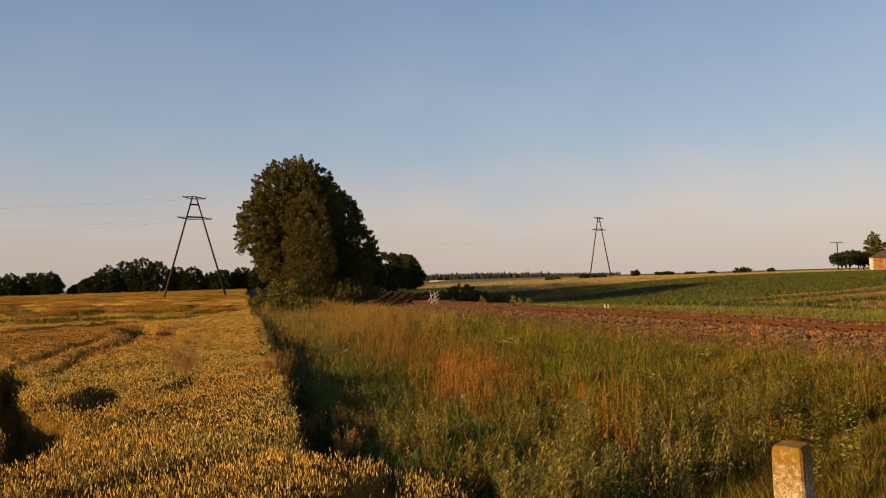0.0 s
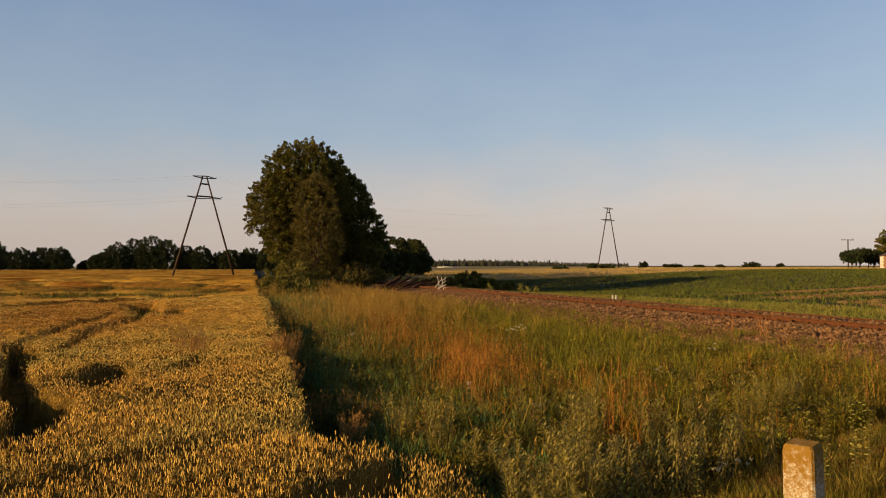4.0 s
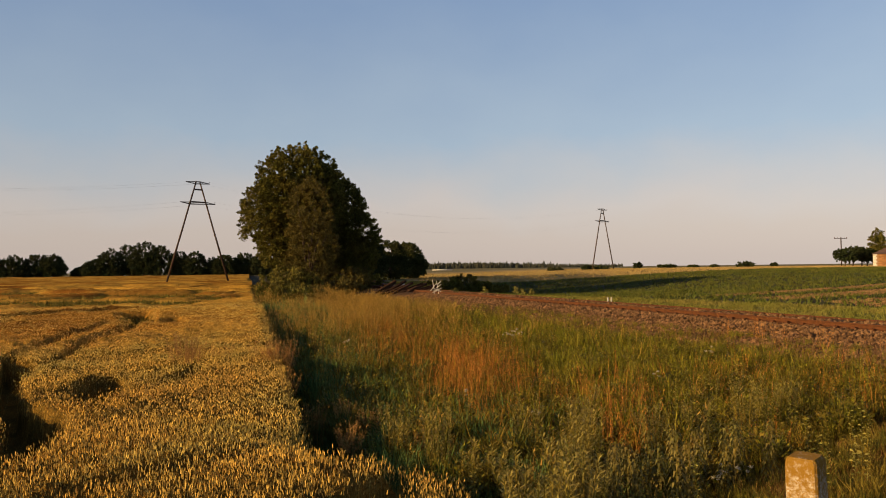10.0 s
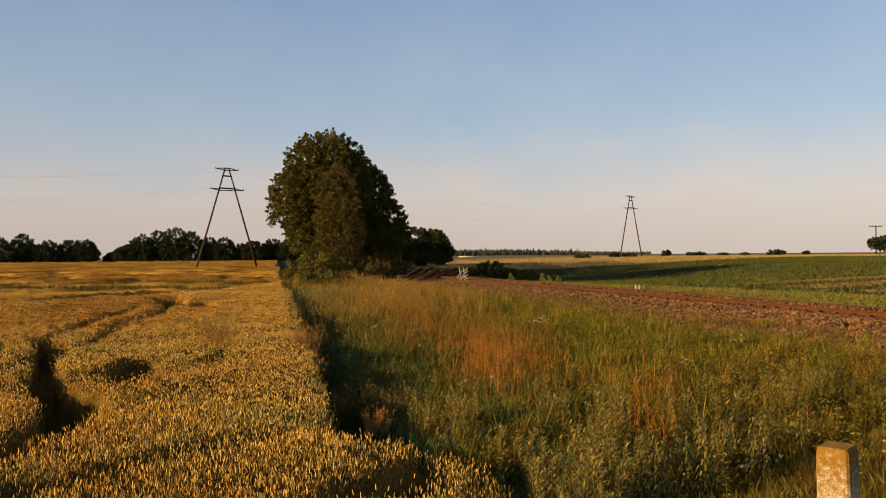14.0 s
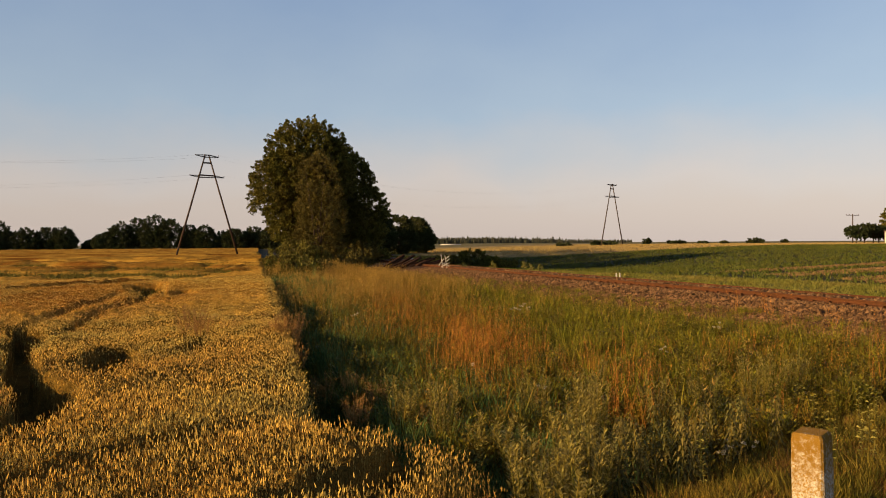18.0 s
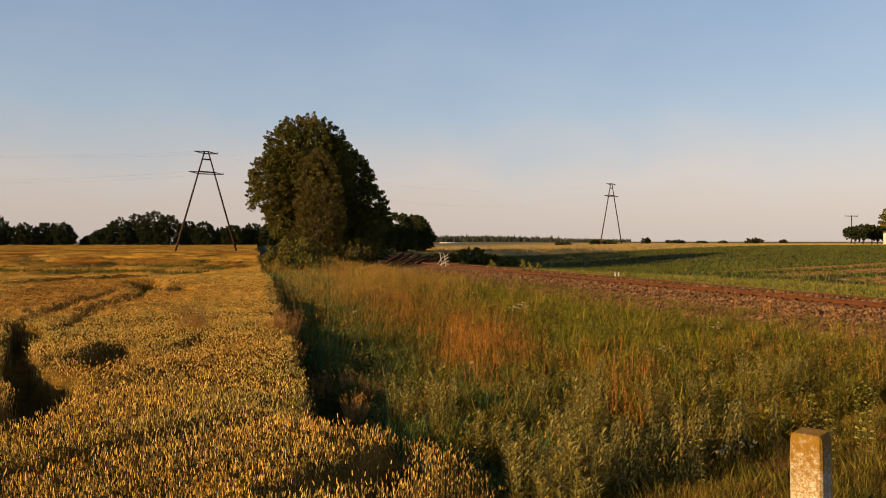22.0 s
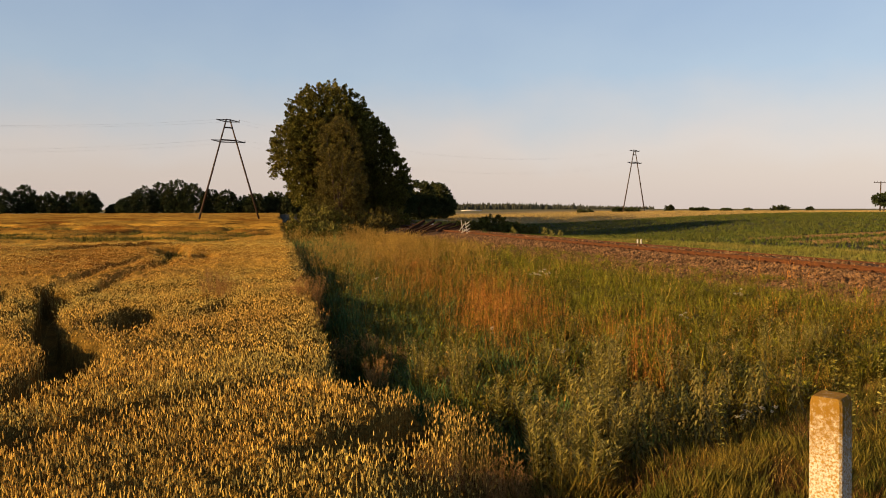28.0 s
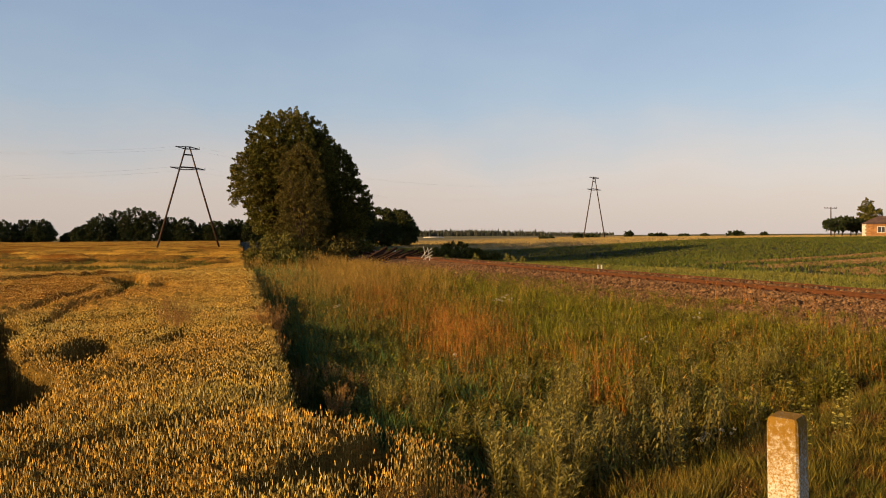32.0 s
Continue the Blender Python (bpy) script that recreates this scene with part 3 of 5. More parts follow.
def seed_stalk(rng, n=3, h=0.85, head=0.16, w=0.012, m_stem=1, m_head=0):
    """Tall stems that end in loose seed heads."""
    s = Shape()
    for _ in range(n):
        ox, oy = rng.normal(0, 0.05, 2)
        hh = h * rng.uniform(0.75, 1.05)
        bx, by = rng.normal(0, 0.07, 2)
        s.tri((ox - 0.003, oy, 0), (ox + 0.003, oy, 0), (ox + bx, oy + by, hh), m_stem)
        for _ in range(7):
            t = rng.uniform(-head, 0.02)
            c = Vector((ox + bx * (1 + t), oy + by * (1 + t), hh + t))
            a = rng.uniform(0, 6.28)
            e = Vector((cos(a), sin(a), rng.uniform(0.4, 1.4))) * w * rng.uniform(1.2, 2.6)
            u = Vector((-sin(a), cos(a), 0)) * w * 0.4
            s.tri(tuple(c - u), tuple(c + u), tuple(c + e), m_head)
    return s


def herb(rng, h=0.40, n=28, leaf=0.036):
    """An upright stem with narrow leaves along it."""
    s = Shape()
    s.tri((-0.003, 0, 0), (0.003, 0, 0), (0, 0, h))
    for i in range(n):
        t = 0.2 + 0.8 * i / n
        a = i * 2.4 + rng.uniform(-0.4, 0.4)
        d, u = Vector((cos(a), sin(a), 0)), Vector((-sin(a), cos(a), 0))
        c = Vector((0, 0, h * t))
        k = leaf * (1.15 - 0.6 * t) * rng.uniform(0.7, 1.2)
        m = c + d * k * 0.55 + Vector((0, 0, k * 0.35))
        s.tri(tuple(c), tuple(m + u * k * 0.10), tuple(c + d * k + Vector((0, 0, k * rng.uniform(-0.2, 0.6)))))
        s.tri(tuple(c), tuple(c + d * k + Vector((0, 0, k * 0.2))), tuple(m - u * k * 0.10))
    return s


def leafy_clump(rng, n=64, h=0.34, r=0.13):
    """A low bushy plant: small leaves over a dome, dark within."""
    s = Shape()
    for _ in range(n):
        a, k = rng.uniform(0, 6.28), rng.uniform(0, 1) ** 0.5
        c = Vector((cos(a) * r * k, sin(a) * r * k, h * (1 - 0.55 * k * k) * rng.uniform(0.55, 1.05)))
        b = a + rng.normal(0, 0.8)
        d, u = Vector((cos(b), sin(b), rng.uniform(0.1, 1.3))).normalized(), Vector((-sin(b), cos(b), 0))
        ln = 0.044 * rng.uniform(0.6, 1.3)
        m = int(rng.random() < 0.3)
        s.tri(tuple(c), tuple(c + d * ln * 0.5 + u * ln * 0.2), tuple(c + d * ln), m)
        s.tri(tuple(c), tuple(c + d * ln), tuple(c + d * ln * 0.5 - u * ln * 0.2), m)
    return s


def meadow_points(rng, n, y0, y1, near_bias=1.0):
    y = y0 * (y1 / y0) ** (rng.uniform(0, 1, n) ** near_bias)
    lo = np.maximum(wheat_edge(y) + 0.02, -0.70 * y - 1)
    hi = np.minimum(track_x(y) - 2.4 - 2.1 * smooth(34, 40, y), 0.66 * y + 1.2)
    x = lo + (hi - lo) * rng.uniform(0, 1, n)
    ok = hi > lo
    return x[ok], y[ok]


def blob(x, y, cx, cy, rx, ry):
    return np.exp(-(((x - cx) / rx) ** 2 + ((y - cy) / ry) ** 2))


def dockness(x, y):
    d = 0.5 * blob(x, y, -0.2, 14.2, 0.7, 1.6) + 1.1 * blob(x, y, 0.8, 10.4, 0.5, 1.6) + 0.25 * blob(x, y, -0.7, 18.5, 1.0, 2.5)
    return d + 0.22 * blob(x, y, 1.75, 6.6, 0.18, 0.45) + 0.4 * blob(x, y, 1.85, 8.6, 0.22, 0.6) + 0.4 * blob(x, y, 2.2, 7.8, 0.25, 0.5) + 0.05 * blob(x, y, 4.4, 9.0, 1.8, 1.8) + 0.03 * blob(x, y, 6.2, 12.5, 1.2, 2.0) + 0.45 * blob(x, y, 0.9, 13.0, 0.5, 1.5)


def strawness(x, y):
    return 1.2 * blob(x, y, -2.0, 26, 2.4, 6.5) + 0.55 * blob(x, y, -4.5, 38, 3, 7) + (0.12 * (wave(x, y, 3.1, 1.0) > 0.25) + 0.06 * smooth(-6.5, -4.0, (x - track_x(y)) * 0.955)) * smooth(10, 18, y)


def greenness(x, y):
    return blob(x, y, 2.6, 18, 2.0, 5) + blob(x, y, 2.4, 11.0, 1.3, 2.2) + 0.9 * blob(x, y, 4.1, 12.5, 1.1, 2.2) + 0.8 * blob(x, y, 2.6, 28, 2.2, 5) + 0.5 * blob(x, y, 5.8, 12.5, 1.4, 3.0) + 0.7 * blob(x, y, 3.3, 7.4, 0.8, 0.9) + 0.5 * blob(x, y, 1.4, 8.0, 0.5, 1.0)


def build_meadow():
    rng = np.random.default_rng(11)
    road = lambda x, y: (y - verge_edge(x) + 0.10 * wave(x, y, 0.7, 1.0) < 0.15) & (x > 0.72 + 0.33 * np.clip(y - 3.4, 0, 9) + 0.05 * wave(x, y, 0.4, 2.0))

    def lay(name, shapes, count, y0, y1, mats, label, size, prob, seed, lean=0.15, cat="grass"):
        x, y = meadow_points(rng, count, y0, y1)
        keep = rng.uniform(0, 1, len(x)) < prob(x, y)
        x, y = x[keep], y[keep]
        grow = size(x, y) * rng.uniform(0.7, 1.15, len(x)) * dip(x, y)
        stuff(name, scattered(name, shapes, np.stack([x, y, land(x, y) - 0.01], -1), grow, mats, lean, seed), label, cat)

    # low growth in the hollow along the foot of the wheat
    dip = lambda x, y: 1 - 0.52 * smooth(0.55, 0.30, x - wheat_edge(y) + 0.12 * wave(x, y, 1.3, 0.7)) * smooth(4.4, 4.9, y) * smooth(14, 8, y)
    far = lambda y: 1 + 0.25 * smooth(10, 35, y) + 0.25 * smooth(34, 44, y)
    thin = lambda x, y: 1 - 0.72 * smooth(-4.4, -2.9, (x - track_x(y)) * 0.955) * (wave(x, y, 1.5, 4.4) > -0.35)
    tufts = [blade_tuft(rng, 10, 0.38, 0.0046, 0.05, 0.45) for _ in range(6)]
    clump = lambda x, y: 0.85 + 0.42 * wave(x, y, 0.8, 1.1) + 0.2 * wave(x, y, 0.33, 5.1)
    bank = lambda x, y: 1 - 0.55 * smooth(-5.2, -3.2, (x - track_x(y)) * 0.955)
    base_h = lambda x, y: np.where(road(x, y), 0.4, 1.0) * far(y) * bank(x, y)
    gaps = lambda x, y: 1 - 0.93 * (wave(x, y, 0.5, 8.8) + 0.5 * wave(x, y, 1.9, 2.8) > 0.20 - 0.28 * smooth(8, 5.5, y))
    lay("fresh_grass", [blade_tuft(rng, 13, 0.38, 0.0048, 0.055, 0.35) for _ in range(6)], 40000, 4.5, 50, [M["lush"]], "fresh yellow-green meadow grass in patches", lambda x, y: base_h(x, y) * clump(x, y), lambda x, y: np.where(road(x, y), 0.03, np.clip(greenness(x, y), 0.05, 0.9)) * gaps(x, y) * thin(x, y), 28)
    lay("meadow_grass", tufts, 36000, 2.4, 55, [M["grass"]], "rough green and yellowing meadow grass", lambda x, y: base_h(x, y) * clump(x, y), lambda x, y: (0.88 - 0.7 * np.clip(greenness(x, y), 0, 1)) * gaps(x, y) * thin(x, y), 21)
    lay("tall_green_grass", [blade_tuft(rng, 8, 0.42, 0.005, 0.06, 0.3) for _ in range(5)], 44000, 4.5, 50, [M["deepgrass"]], "tall bluish green grass beside the wheat", lambda x, y: far(y) * (0.9 + 0.7 * smooth(16, 32, y)) * (0.85 + 0.35 * wave(x, y, 0.9, 2.2)),
        lambda x, y: smooth(2.8, 1.2, x - wheat_edge(y)) * (~road(x, y)) * np.maximum(gaps(x, y), smooth(1.0, 0.5, x - wheat_edge(y))) * smooth(31, 23, y), 22)
    lay("dry_grass", [seed_stalk(rng, 6, 0.55, 0.22, 0.013) for _ in range(5)], 34000, 3.0, 60, [M["dry"], M["dry"]], "straw-coloured dry grass in seed", lambda x, y: base_h(x, y) * (0.45 + 0.6 * clump(x, y)), lambda x, y: np.clip(strawness(x, y), 0.005, 0.9) * np.clip(0.08 + gaps(x, y), 0, 1) * (0.35 + 0.65 * (wave(x, y, 2.2, 5.5) > -0.2)) * thin(x, y), 23)
    lay("dock", [seed_stalk(rng, 5, 0.60, 0.30, 0.0095) for _ in range(5)], 22000, 5.0, 26, [M["dock"], M["dock"]], "rust-red dock stalks in seed", lambda x, y: 0.9 * far(y), lambda x, y: np.clip(0.85 * dockness(x, y), 0, 0.75), 24, 0.08, "weeds")

    herbs = [herb(rng) for _ in range(6)]
    lay("meadow_herbs", herbs, 10000, 4.2, 36, [M["weed"]], "leafy green meadow herbs", lambda x, y: 0.95 * far(y) * bank(x, y), lambda x, y: gaps(x, y) * np.where(road(x, y), 0.1, 0.2 + 0.5 * (wave(x, y, 1.7, 3.3) > -0.05)) * smooth(0.1, 1.2, x - wheat_edge(y)), 25, 0.1, "weeds")
    lay("leafy_clumps", [leafy_clump(rng) for _ in range(6)], 11000, 4.8, 26, [M["weed"], M["lush"]], "low bushy clumps of meadow weeds", lambda x, y: 1.0 * far(y) * bank(x, y), lambda x, y: gaps(x, y) * np.where(road(x, y), 0.0, 0.30 + 0.6 * (wave(x, y, 1.1, 1.9) > 0)) * smooth(0.0, 0.3, x - wheat_edge(y)) * (1 - 0.6 * np.clip(dockness(x, y), 0, 1)), 30, 0.1, "weeds")
    lay("pale_herbs", herbs, 3200, 4.2, 16, [M["paleweed"]], "pale grey-green meadow herbs", lambda x, y: 1.05 * far(y) * bank(x, y), lambda x, y: np.where(road(x, y), 0.05, 0.4 * (wave(x, y, 0.9, 7.3) > 0.2)), 26, 0.1, "weeds")
    lay("short_dry_grass", [blade_tuft(rng, 9, 0.11, 0.003, 0.05, 0.8) for _ in range(5)], 15000, 2.4, 7.5, [M["thatch"]], "short dry grass on the road verge", lambda x, y: 1 + 0 * x, lambda x, y: (0.25 + 0.5 * (wave(x, y, 0.5, 2.3) > -0.1)) * road(x, y), 27)
    lay("verge_turf", [blade_tuft(rng, 10, 0.14, 0.003, 0.05, 0.5) for _ in range(5)], 13000, 2.4, 7.5, [M["weed"]], "short olive green turf on the road verge", lambda x, y: 1 + 0.3 * wave(x, y, 0.6, 3.1), lambda x, y: 0.75 * road(x, y) * (wave(x, y, 0.7, 6.0) > -0.15), 29)


build_meadow()


def build_wheat_weeds():
    rng = np.random.default_rng(6)
    n = 130000
    x, y = rng.uniform(-40, -5, n), rng.uniform(16, 75, n)
    weedy = beaten(x, y) * 0.75 + trench(x, y) * smooth(18.5, 20, y) * 0.9
    keep = (rng.uniform(0, 1, n) < weedy) & in_view(x, y, 1)
    x, y = x[keep], y[keep]
    stuff("wheat_weeds", scattered("wheat_weeds", [blade_tuft(rng, 5, 0.36, 0.022, 0.13, 0.5) for _ in range(4)], np.stack([x, y, land(x, y)], -1), rng.uniform(0.8, 1.3, len(x)), [M["weed"]], 0.3, 18), "dark green weeds where the wheat is beaten down", "weeds")


build_wheat_weeds()

# ---------------------------------------------------------------- railway


def track_frame(y):
    """Place on the middle of the track and its heading in degrees."""
    d = float(track_x(y + 0.1) - track_x(y - 0.1)) / 0.2
    return float(track_x(y)), math.degrees(-math.atan(d))


def rail_profile_mesh(offset, y0, y1, step):
    """A flat-bottomed rail: foot, web and head, along the track."""
    prof = [(-0.065, 0.0), (0.065, 0.0), (0.065, 0.012), (0.010, 0.030), (0.010, 0.110), (0.036, 0.120), (0.034, 0.152), (-0.034, 0.152), (-0.036, 0.120), (-0.010, 0.110), (-0.010, 0.030), (-0.065, 0.012)]
    ys = np.arange(y0, y1 + step, step)
    V, F, n = [], [], len(prof)
    for yy in ys:
        cx, head = track_frame(yy)
        c, s = cos(radians(head)), sin(radians(head))
        for a, b in prof:
            o = offset + a / K
            V.append((cx + c * o, yy + s * o, RAIL_FOOT + b / K))
    for i in range(len(ys) - 1):
        for j in range(n):
            a, b = i * n + j, i * n + (j + 1) % n
            F += [(a, b, b + n), (a, b + n, a + n)]
    return mesh_of("rail", V, F, [M["rust"]])


RAIL_FOOT = 0.725
SLEEPER_TOP = 0.725


def stone_shape(rng, n=5):
    """An angular broken stone."""
    bm = bmesh.new()
    bmesh.ops.create_icosphere(bm, subdivisions=1, radius=1.0)
    s = Shape()
    sc = Vector(rng.uniform(0.6, 1.1, 3))
    for v in bm.verts:
        v.co = Vector((v.co.x * sc.x, v.co.y * sc.y, v.co.z * sc.z)) * rng.uniform(0.75, 1.2)
    bm.verts.index_update()
    s.v = [tuple(v.co) for v in bm.verts]
    s.f = [tuple(v.index for v in f.verts) for f in bm.faces]
    s.m = [0] * len(s.f)
    bm.free()
    return s


def bed_height(s):
    """Height of the ballast across the track, by the distance from its middle."""
    a = np.abs(s)
    return np.where(a < 1.2, np.where(a < 0.42, 0.785, 0.705), 0.705 - (a - 1.2) * 0.185 - np.clip(a - 2.6, 0, None) * 0.16)


def build_railway():
    rng = np.random.default_rng(3)
    track = thing("railway_track", 0, 0, 0, "single railway track with rusty rails on brown stone ballast", "railway", kind="structure")
    # bed
    ys = np.concatenate([np.arange(-12, 60, 0.35), np.arange(60, 150, 2.0)])
    ss = np.concatenate([np.linspace(-2.9, -1.3, 9), np.linspace(-1.1, 1.1, 9), np.linspace(1.3, 2.7, 6)])
    V = []
    for yy in ys:
        cx, head = track_frame(yy)
        c, sn = cos(radians(head)), sin(radians(head))
        for o in ss:
            V.append((cx + c * o, yy + sn * o, float(bed_height(o)) + rng.normal(0, 0.012)))
    n = len(ss)
    i = np.arange(len(ys) * n).reshape(len(ys), n)
    q = np.stack([i[:-1, :-1], i[:-1, 1:], i[1:, 1:], i[1:, :-1]], -1).reshape(-1, 4)
    part("ballast_bed", mesh_of("ballast_bed", V, np.concatenate([q[:, [0, 1, 2]], q[:, [0, 2, 3]]]), [M["ballast"]]), track, "bed of brown broken stone")
    for side in (-0.7535 / K, 0.7535 / K):
        part("rail", rail_profile_mesh(side, -12, 130, 0.5), track, "rust-brown steel rail")
    # sleepers and their rail fastenings
    sl = Shape()
    sl.box((-1.25 / K, -0.12 / K, -0.14), (1.25 / K, 0.12 / K, 0.0))
    me = sl.mesh("sleeper", [M["sleeper"]])
    fast = Shape()
    for e in (-0.7535 / K, 0.7535 / K):
        for d in (-0.095, 0.095):
            fast.box((e + d - 0.03, -0.05, 0.0), (e + d + 0.03, 0.05, 0.035))
    fm = fast.mesh("fastening", [M["rust"]])
    yy = 3.0
    while yy < 95:
        cx, head = track_frame(yy)
        o = part("sleeper", me, track, "", pose(cx, yy, SLEEPER_TOP + rng.normal(0, 0.004), 0, 0, head + rng.normal(0, 0.6)))
        if 8 < yy < 30:
            part("fastening", fm, o)
        yy += 0.62 / K * cos(radians(head))
    # loose stones: the shoulder that is seen nearest one by one, the rest together
    shapes = [stone_shape(rng) for _ in range(8)]
    meshes = [s.mesh("ballast_stone", [M["stone"]]) for s in shapes]

    def on_bed(count, y0, y1, s0, s1, bias=1.0):
        y = rng.uniform(y0, y1, count) if bias == 1.0 else y0 * (y1 / y0) ** rng.uniform(0, 1, count)
        s = rng.uniform(s0, s1, count)
        x = track_x(y) + s * 1.047
        return x, y, s

    x, y, s = on_bed(300, 10.5, 15.5, -2.6, -0.75)
    for a, b, c in zip(x, y, s):
        k = rng.uniform(0.03, 0.062)
        o = part("ballast_stone", meshes[rng.integers(8)], track, "", pose(a, b, max(float(bed_height(c)), float(land(a, b))) + k * 0.3, *rng.uniform(0, 360, 3)))
        o.scale = (k, k, k)
    small = []
    for _ in range(8):
        q = Shape()
        q.v = [tuple(Vector(d) * rng.uniform(0.7, 1.25)) for d in ((1, 0.2, 0), (-1, 0, 0.1), (0, 1, 0), (0.1, -1, 0), (0, 0, 0.8), (0.1, 0, -0.8))]
        q.f = [(0, 2, 4), (2, 1, 4), (1, 3, 4), (3, 0, 4), (2, 0, 5), (1, 2, 5), (3, 1, 5), (0, 3, 5)]
        q.m = [0] * 8
        small.append(q)
    # stones stop at the bend; the bare dark bed stands for the trees' shadow
    xs, ys_, ss_ = on_bed(23000, 8.0, 38.0, -3.9, -0.7, 2.0)
    few = rng.uniform(0, 1, len(ss_)) < 1 - 0.75 * smooth(-3.0, -3.9, ss_ + 0.3 * wave(xs, ys_, 1.2, 9.0))
    xs, ys_, ss_ = xs[few], ys_[few], ss_[few]
    x2, y2, s2 = on_bed(1500, 9.0, 40.0, -0.45, 0.45, 2.0)
    xs, ys_, ss_ = np.concatenate([xs, x2]), np.concatenate([ys_, y2]), np.concatenate([ss_, s2])
    p = np.stack([xs, ys_, np.maximum(bed_height(ss_), land(xs, ys_)) + 0.008], -1)
    o = part("ballast_stones", scattered("ballast_stones", small, p, rng.uniform(0.028, 0.062, len(xs)) * (1 + 0.5 * smooth(15, 45, ys_)), [M["stone"]], 0.3, 8), track, "brown and pinkish broken stones")
    o["kind"] = "stuff"


build_railway()

# ---------------------------------------------------------------- concrete post


def build_post():
    bm = bmesh.new()
    w = 0.0605
    rings = []
    for z, k in ((-0.25, 1.06), (0.2, 1.03), (0.55, 1.01), (0.80, 1.0), (0.935, 0.99), (0.957, 0.93), (0.965, 0.82)):
        ring = []
        for a, b in ((-1, -0.86), (-0.86, -1), (0.86, -1), (1, -0.86), (1, 0.86), (0.86, 1), (-0.86, 1), (-1, 0.86)):
            j = 1 + 0.012 * noise.noise(Vector((a * 3, b * 3, z * 9)))
            ring.append(bm.verts.new((a * w * k * j, b * w * k * j, z)))
        rings.append(ring)
    for lo, hi in zip(rings, rings[1:]):
        for i in range(8):
            bm.faces.new((lo[i], lo[(i + 1) % 8], hi[(i + 1) % 8], hi[i]))
    bm.faces.new(rings[-1])
    bm.faces.new(reversed(rings[0]))
    me = bpy.data.meshes.new("concrete_post")
    bm.to_mesh(me)
    bm.free()
    m = material("limewashed_concrete", (0.66, 0.62, 0.54), 0.9, 75, 0.35, (0.42, 0.25, 0.065), 140, 0.5)
    n, l = m.node_tree.nodes, m.node_tree.links
    p = n["Principled BSDF"]
    geo = n.new("ShaderNodeNewGeometry")
    sep = n.new("ShaderNodeSeparateXYZ")
    l.new(geo.outputs["Position"], sep.inputs[0])
    t = n.new("ShaderNodeTexNoise")
    t.inputs["Scale"].default_value, t.inputs["Detail"].default_value, t.inputs["Roughness"].default_value = 28, 6, 0.7
    l.new(geo.outputs["Position"], t.inputs["Vector"])
    ad = n.new("ShaderNodeMath")
    ad.operation = "MULTIPLY_ADD"
    ad.inputs[1].default_value, ad.inputs[2].default_value = 0.9, -1.46
    l.new(sep.outputs[2], ad.inputs[0])
    su = n.new("ShaderNodeMath")
    l.new(ad.outputs[0], su.inputs[0])
    l.new(t.outputs["Fac"], su.inputs[1])
    r = n.new("ShaderNodeMapRange")
    l.new(su.outputs[0], r.inputs[0])
    r.inputs[1].default_value, r.inputs[2].default_value = 0.30, 0.62
    x = n.new("ShaderNodeMix")
    x.data_type = "RGBA"
    l.new(r.outputs[0], x.inputs[0])
    l.new(p.inputs["Base Color"].links[0].from_socket, x.inputs[6])
    x.inputs[7].default_value = (0.25, 0.135, 0.02, 1)
    l.new(x.outputs[2], p.inputs["Base Color"])
    me.materials.append(m)
    ob = tagged(new("concrete_post", me), "square concrete post with flaking limewash and orange lichen", "post")
    ob.matrix_basis = pose(1.558, 2.955, 0.24, 0, -3.0, 43.6)


build_post()

# ---------------------------------------------------------------- power lines


ARM_WAY = Vector((0.83, 0.55, 0))               # the way that the crossarms point
PYLON_ARMS = ((0.985, 1.42), (0.79, 2.08))        # share of the height, half length


def build_pylon(x, y, z, h, spread, group):
    """Two leaning poles joined at the top, with two crossarms, braces and insulators."""
    py = thing("power_pylon", x, y, z, "tall A-shaped power pylon of two dark leaning poles with two crossarms", "pylon", group)
    d = Vector((0.72, 0.69, 0)) * spread / 2
    top = Vector((0, 0, h))
    gap = Vector((0.72, 0.69, 0)) * 0.22
    for sgn in (-1, 1):
        s = Shape()
        s.tube([tuple(d * sgn * 1.03 + Vector((0, 0, -0.3))), tuple(d * sgn * 0.5 + gap * sgn * 0.5 + top * 0.5), tuple(top + gap * sgn)], [0.12, 0.105, 0.085], 8)
        part("leg", s.mesh("leg", [M["pole"]], True), py, "dark weathered pole")
    for k, half in PYLON_ARMS:
        zz = h * k
        side = (d * (1 - k) + gap) * 0.9
        s = Shape()
        # a slim frame of two beams that meet at the tips, one on each pole
        for sgn in (-1, 1):
            o = side * sgn
            s.tube([tuple(ARM_WAY * -half + Vector((0, 0, zz + 0.08))), (o.x, o.y, zz + 0.14 * sgn), tuple(ARM_WAY * half + Vector((0, 0, zz - 0.08)))], [0.04, 0.065, 0.04], 6)
        arm = part("crossarm", s.mesh("crossarm", [M["iron"]]), py, "iron crossarm")
        for e in (-half + 0.06, half - 0.06):
            i = Shape()
            i.tube([(ARM_WAY.x * e, ARM_WAY.y * e, zz + q) for q in (0.02, 0.06, 0.09, 0.13, 0.17)], [0.02, 0.05, 0.03, 0.045, 0.015], 8)
            part("insulator", i.mesh("insulator", [M["porcelain"]], True), arm)
    for k in (0.92, 0.80):
        o = d * (1 - k) + gap * k
        s = Shape()
        s.tube([tuple(-o + top * k), tuple(o + top * k)], [0.09, 0.09], 6)
        part("brace", s.mesh("brace", [M["pole"]]), py)
    return py


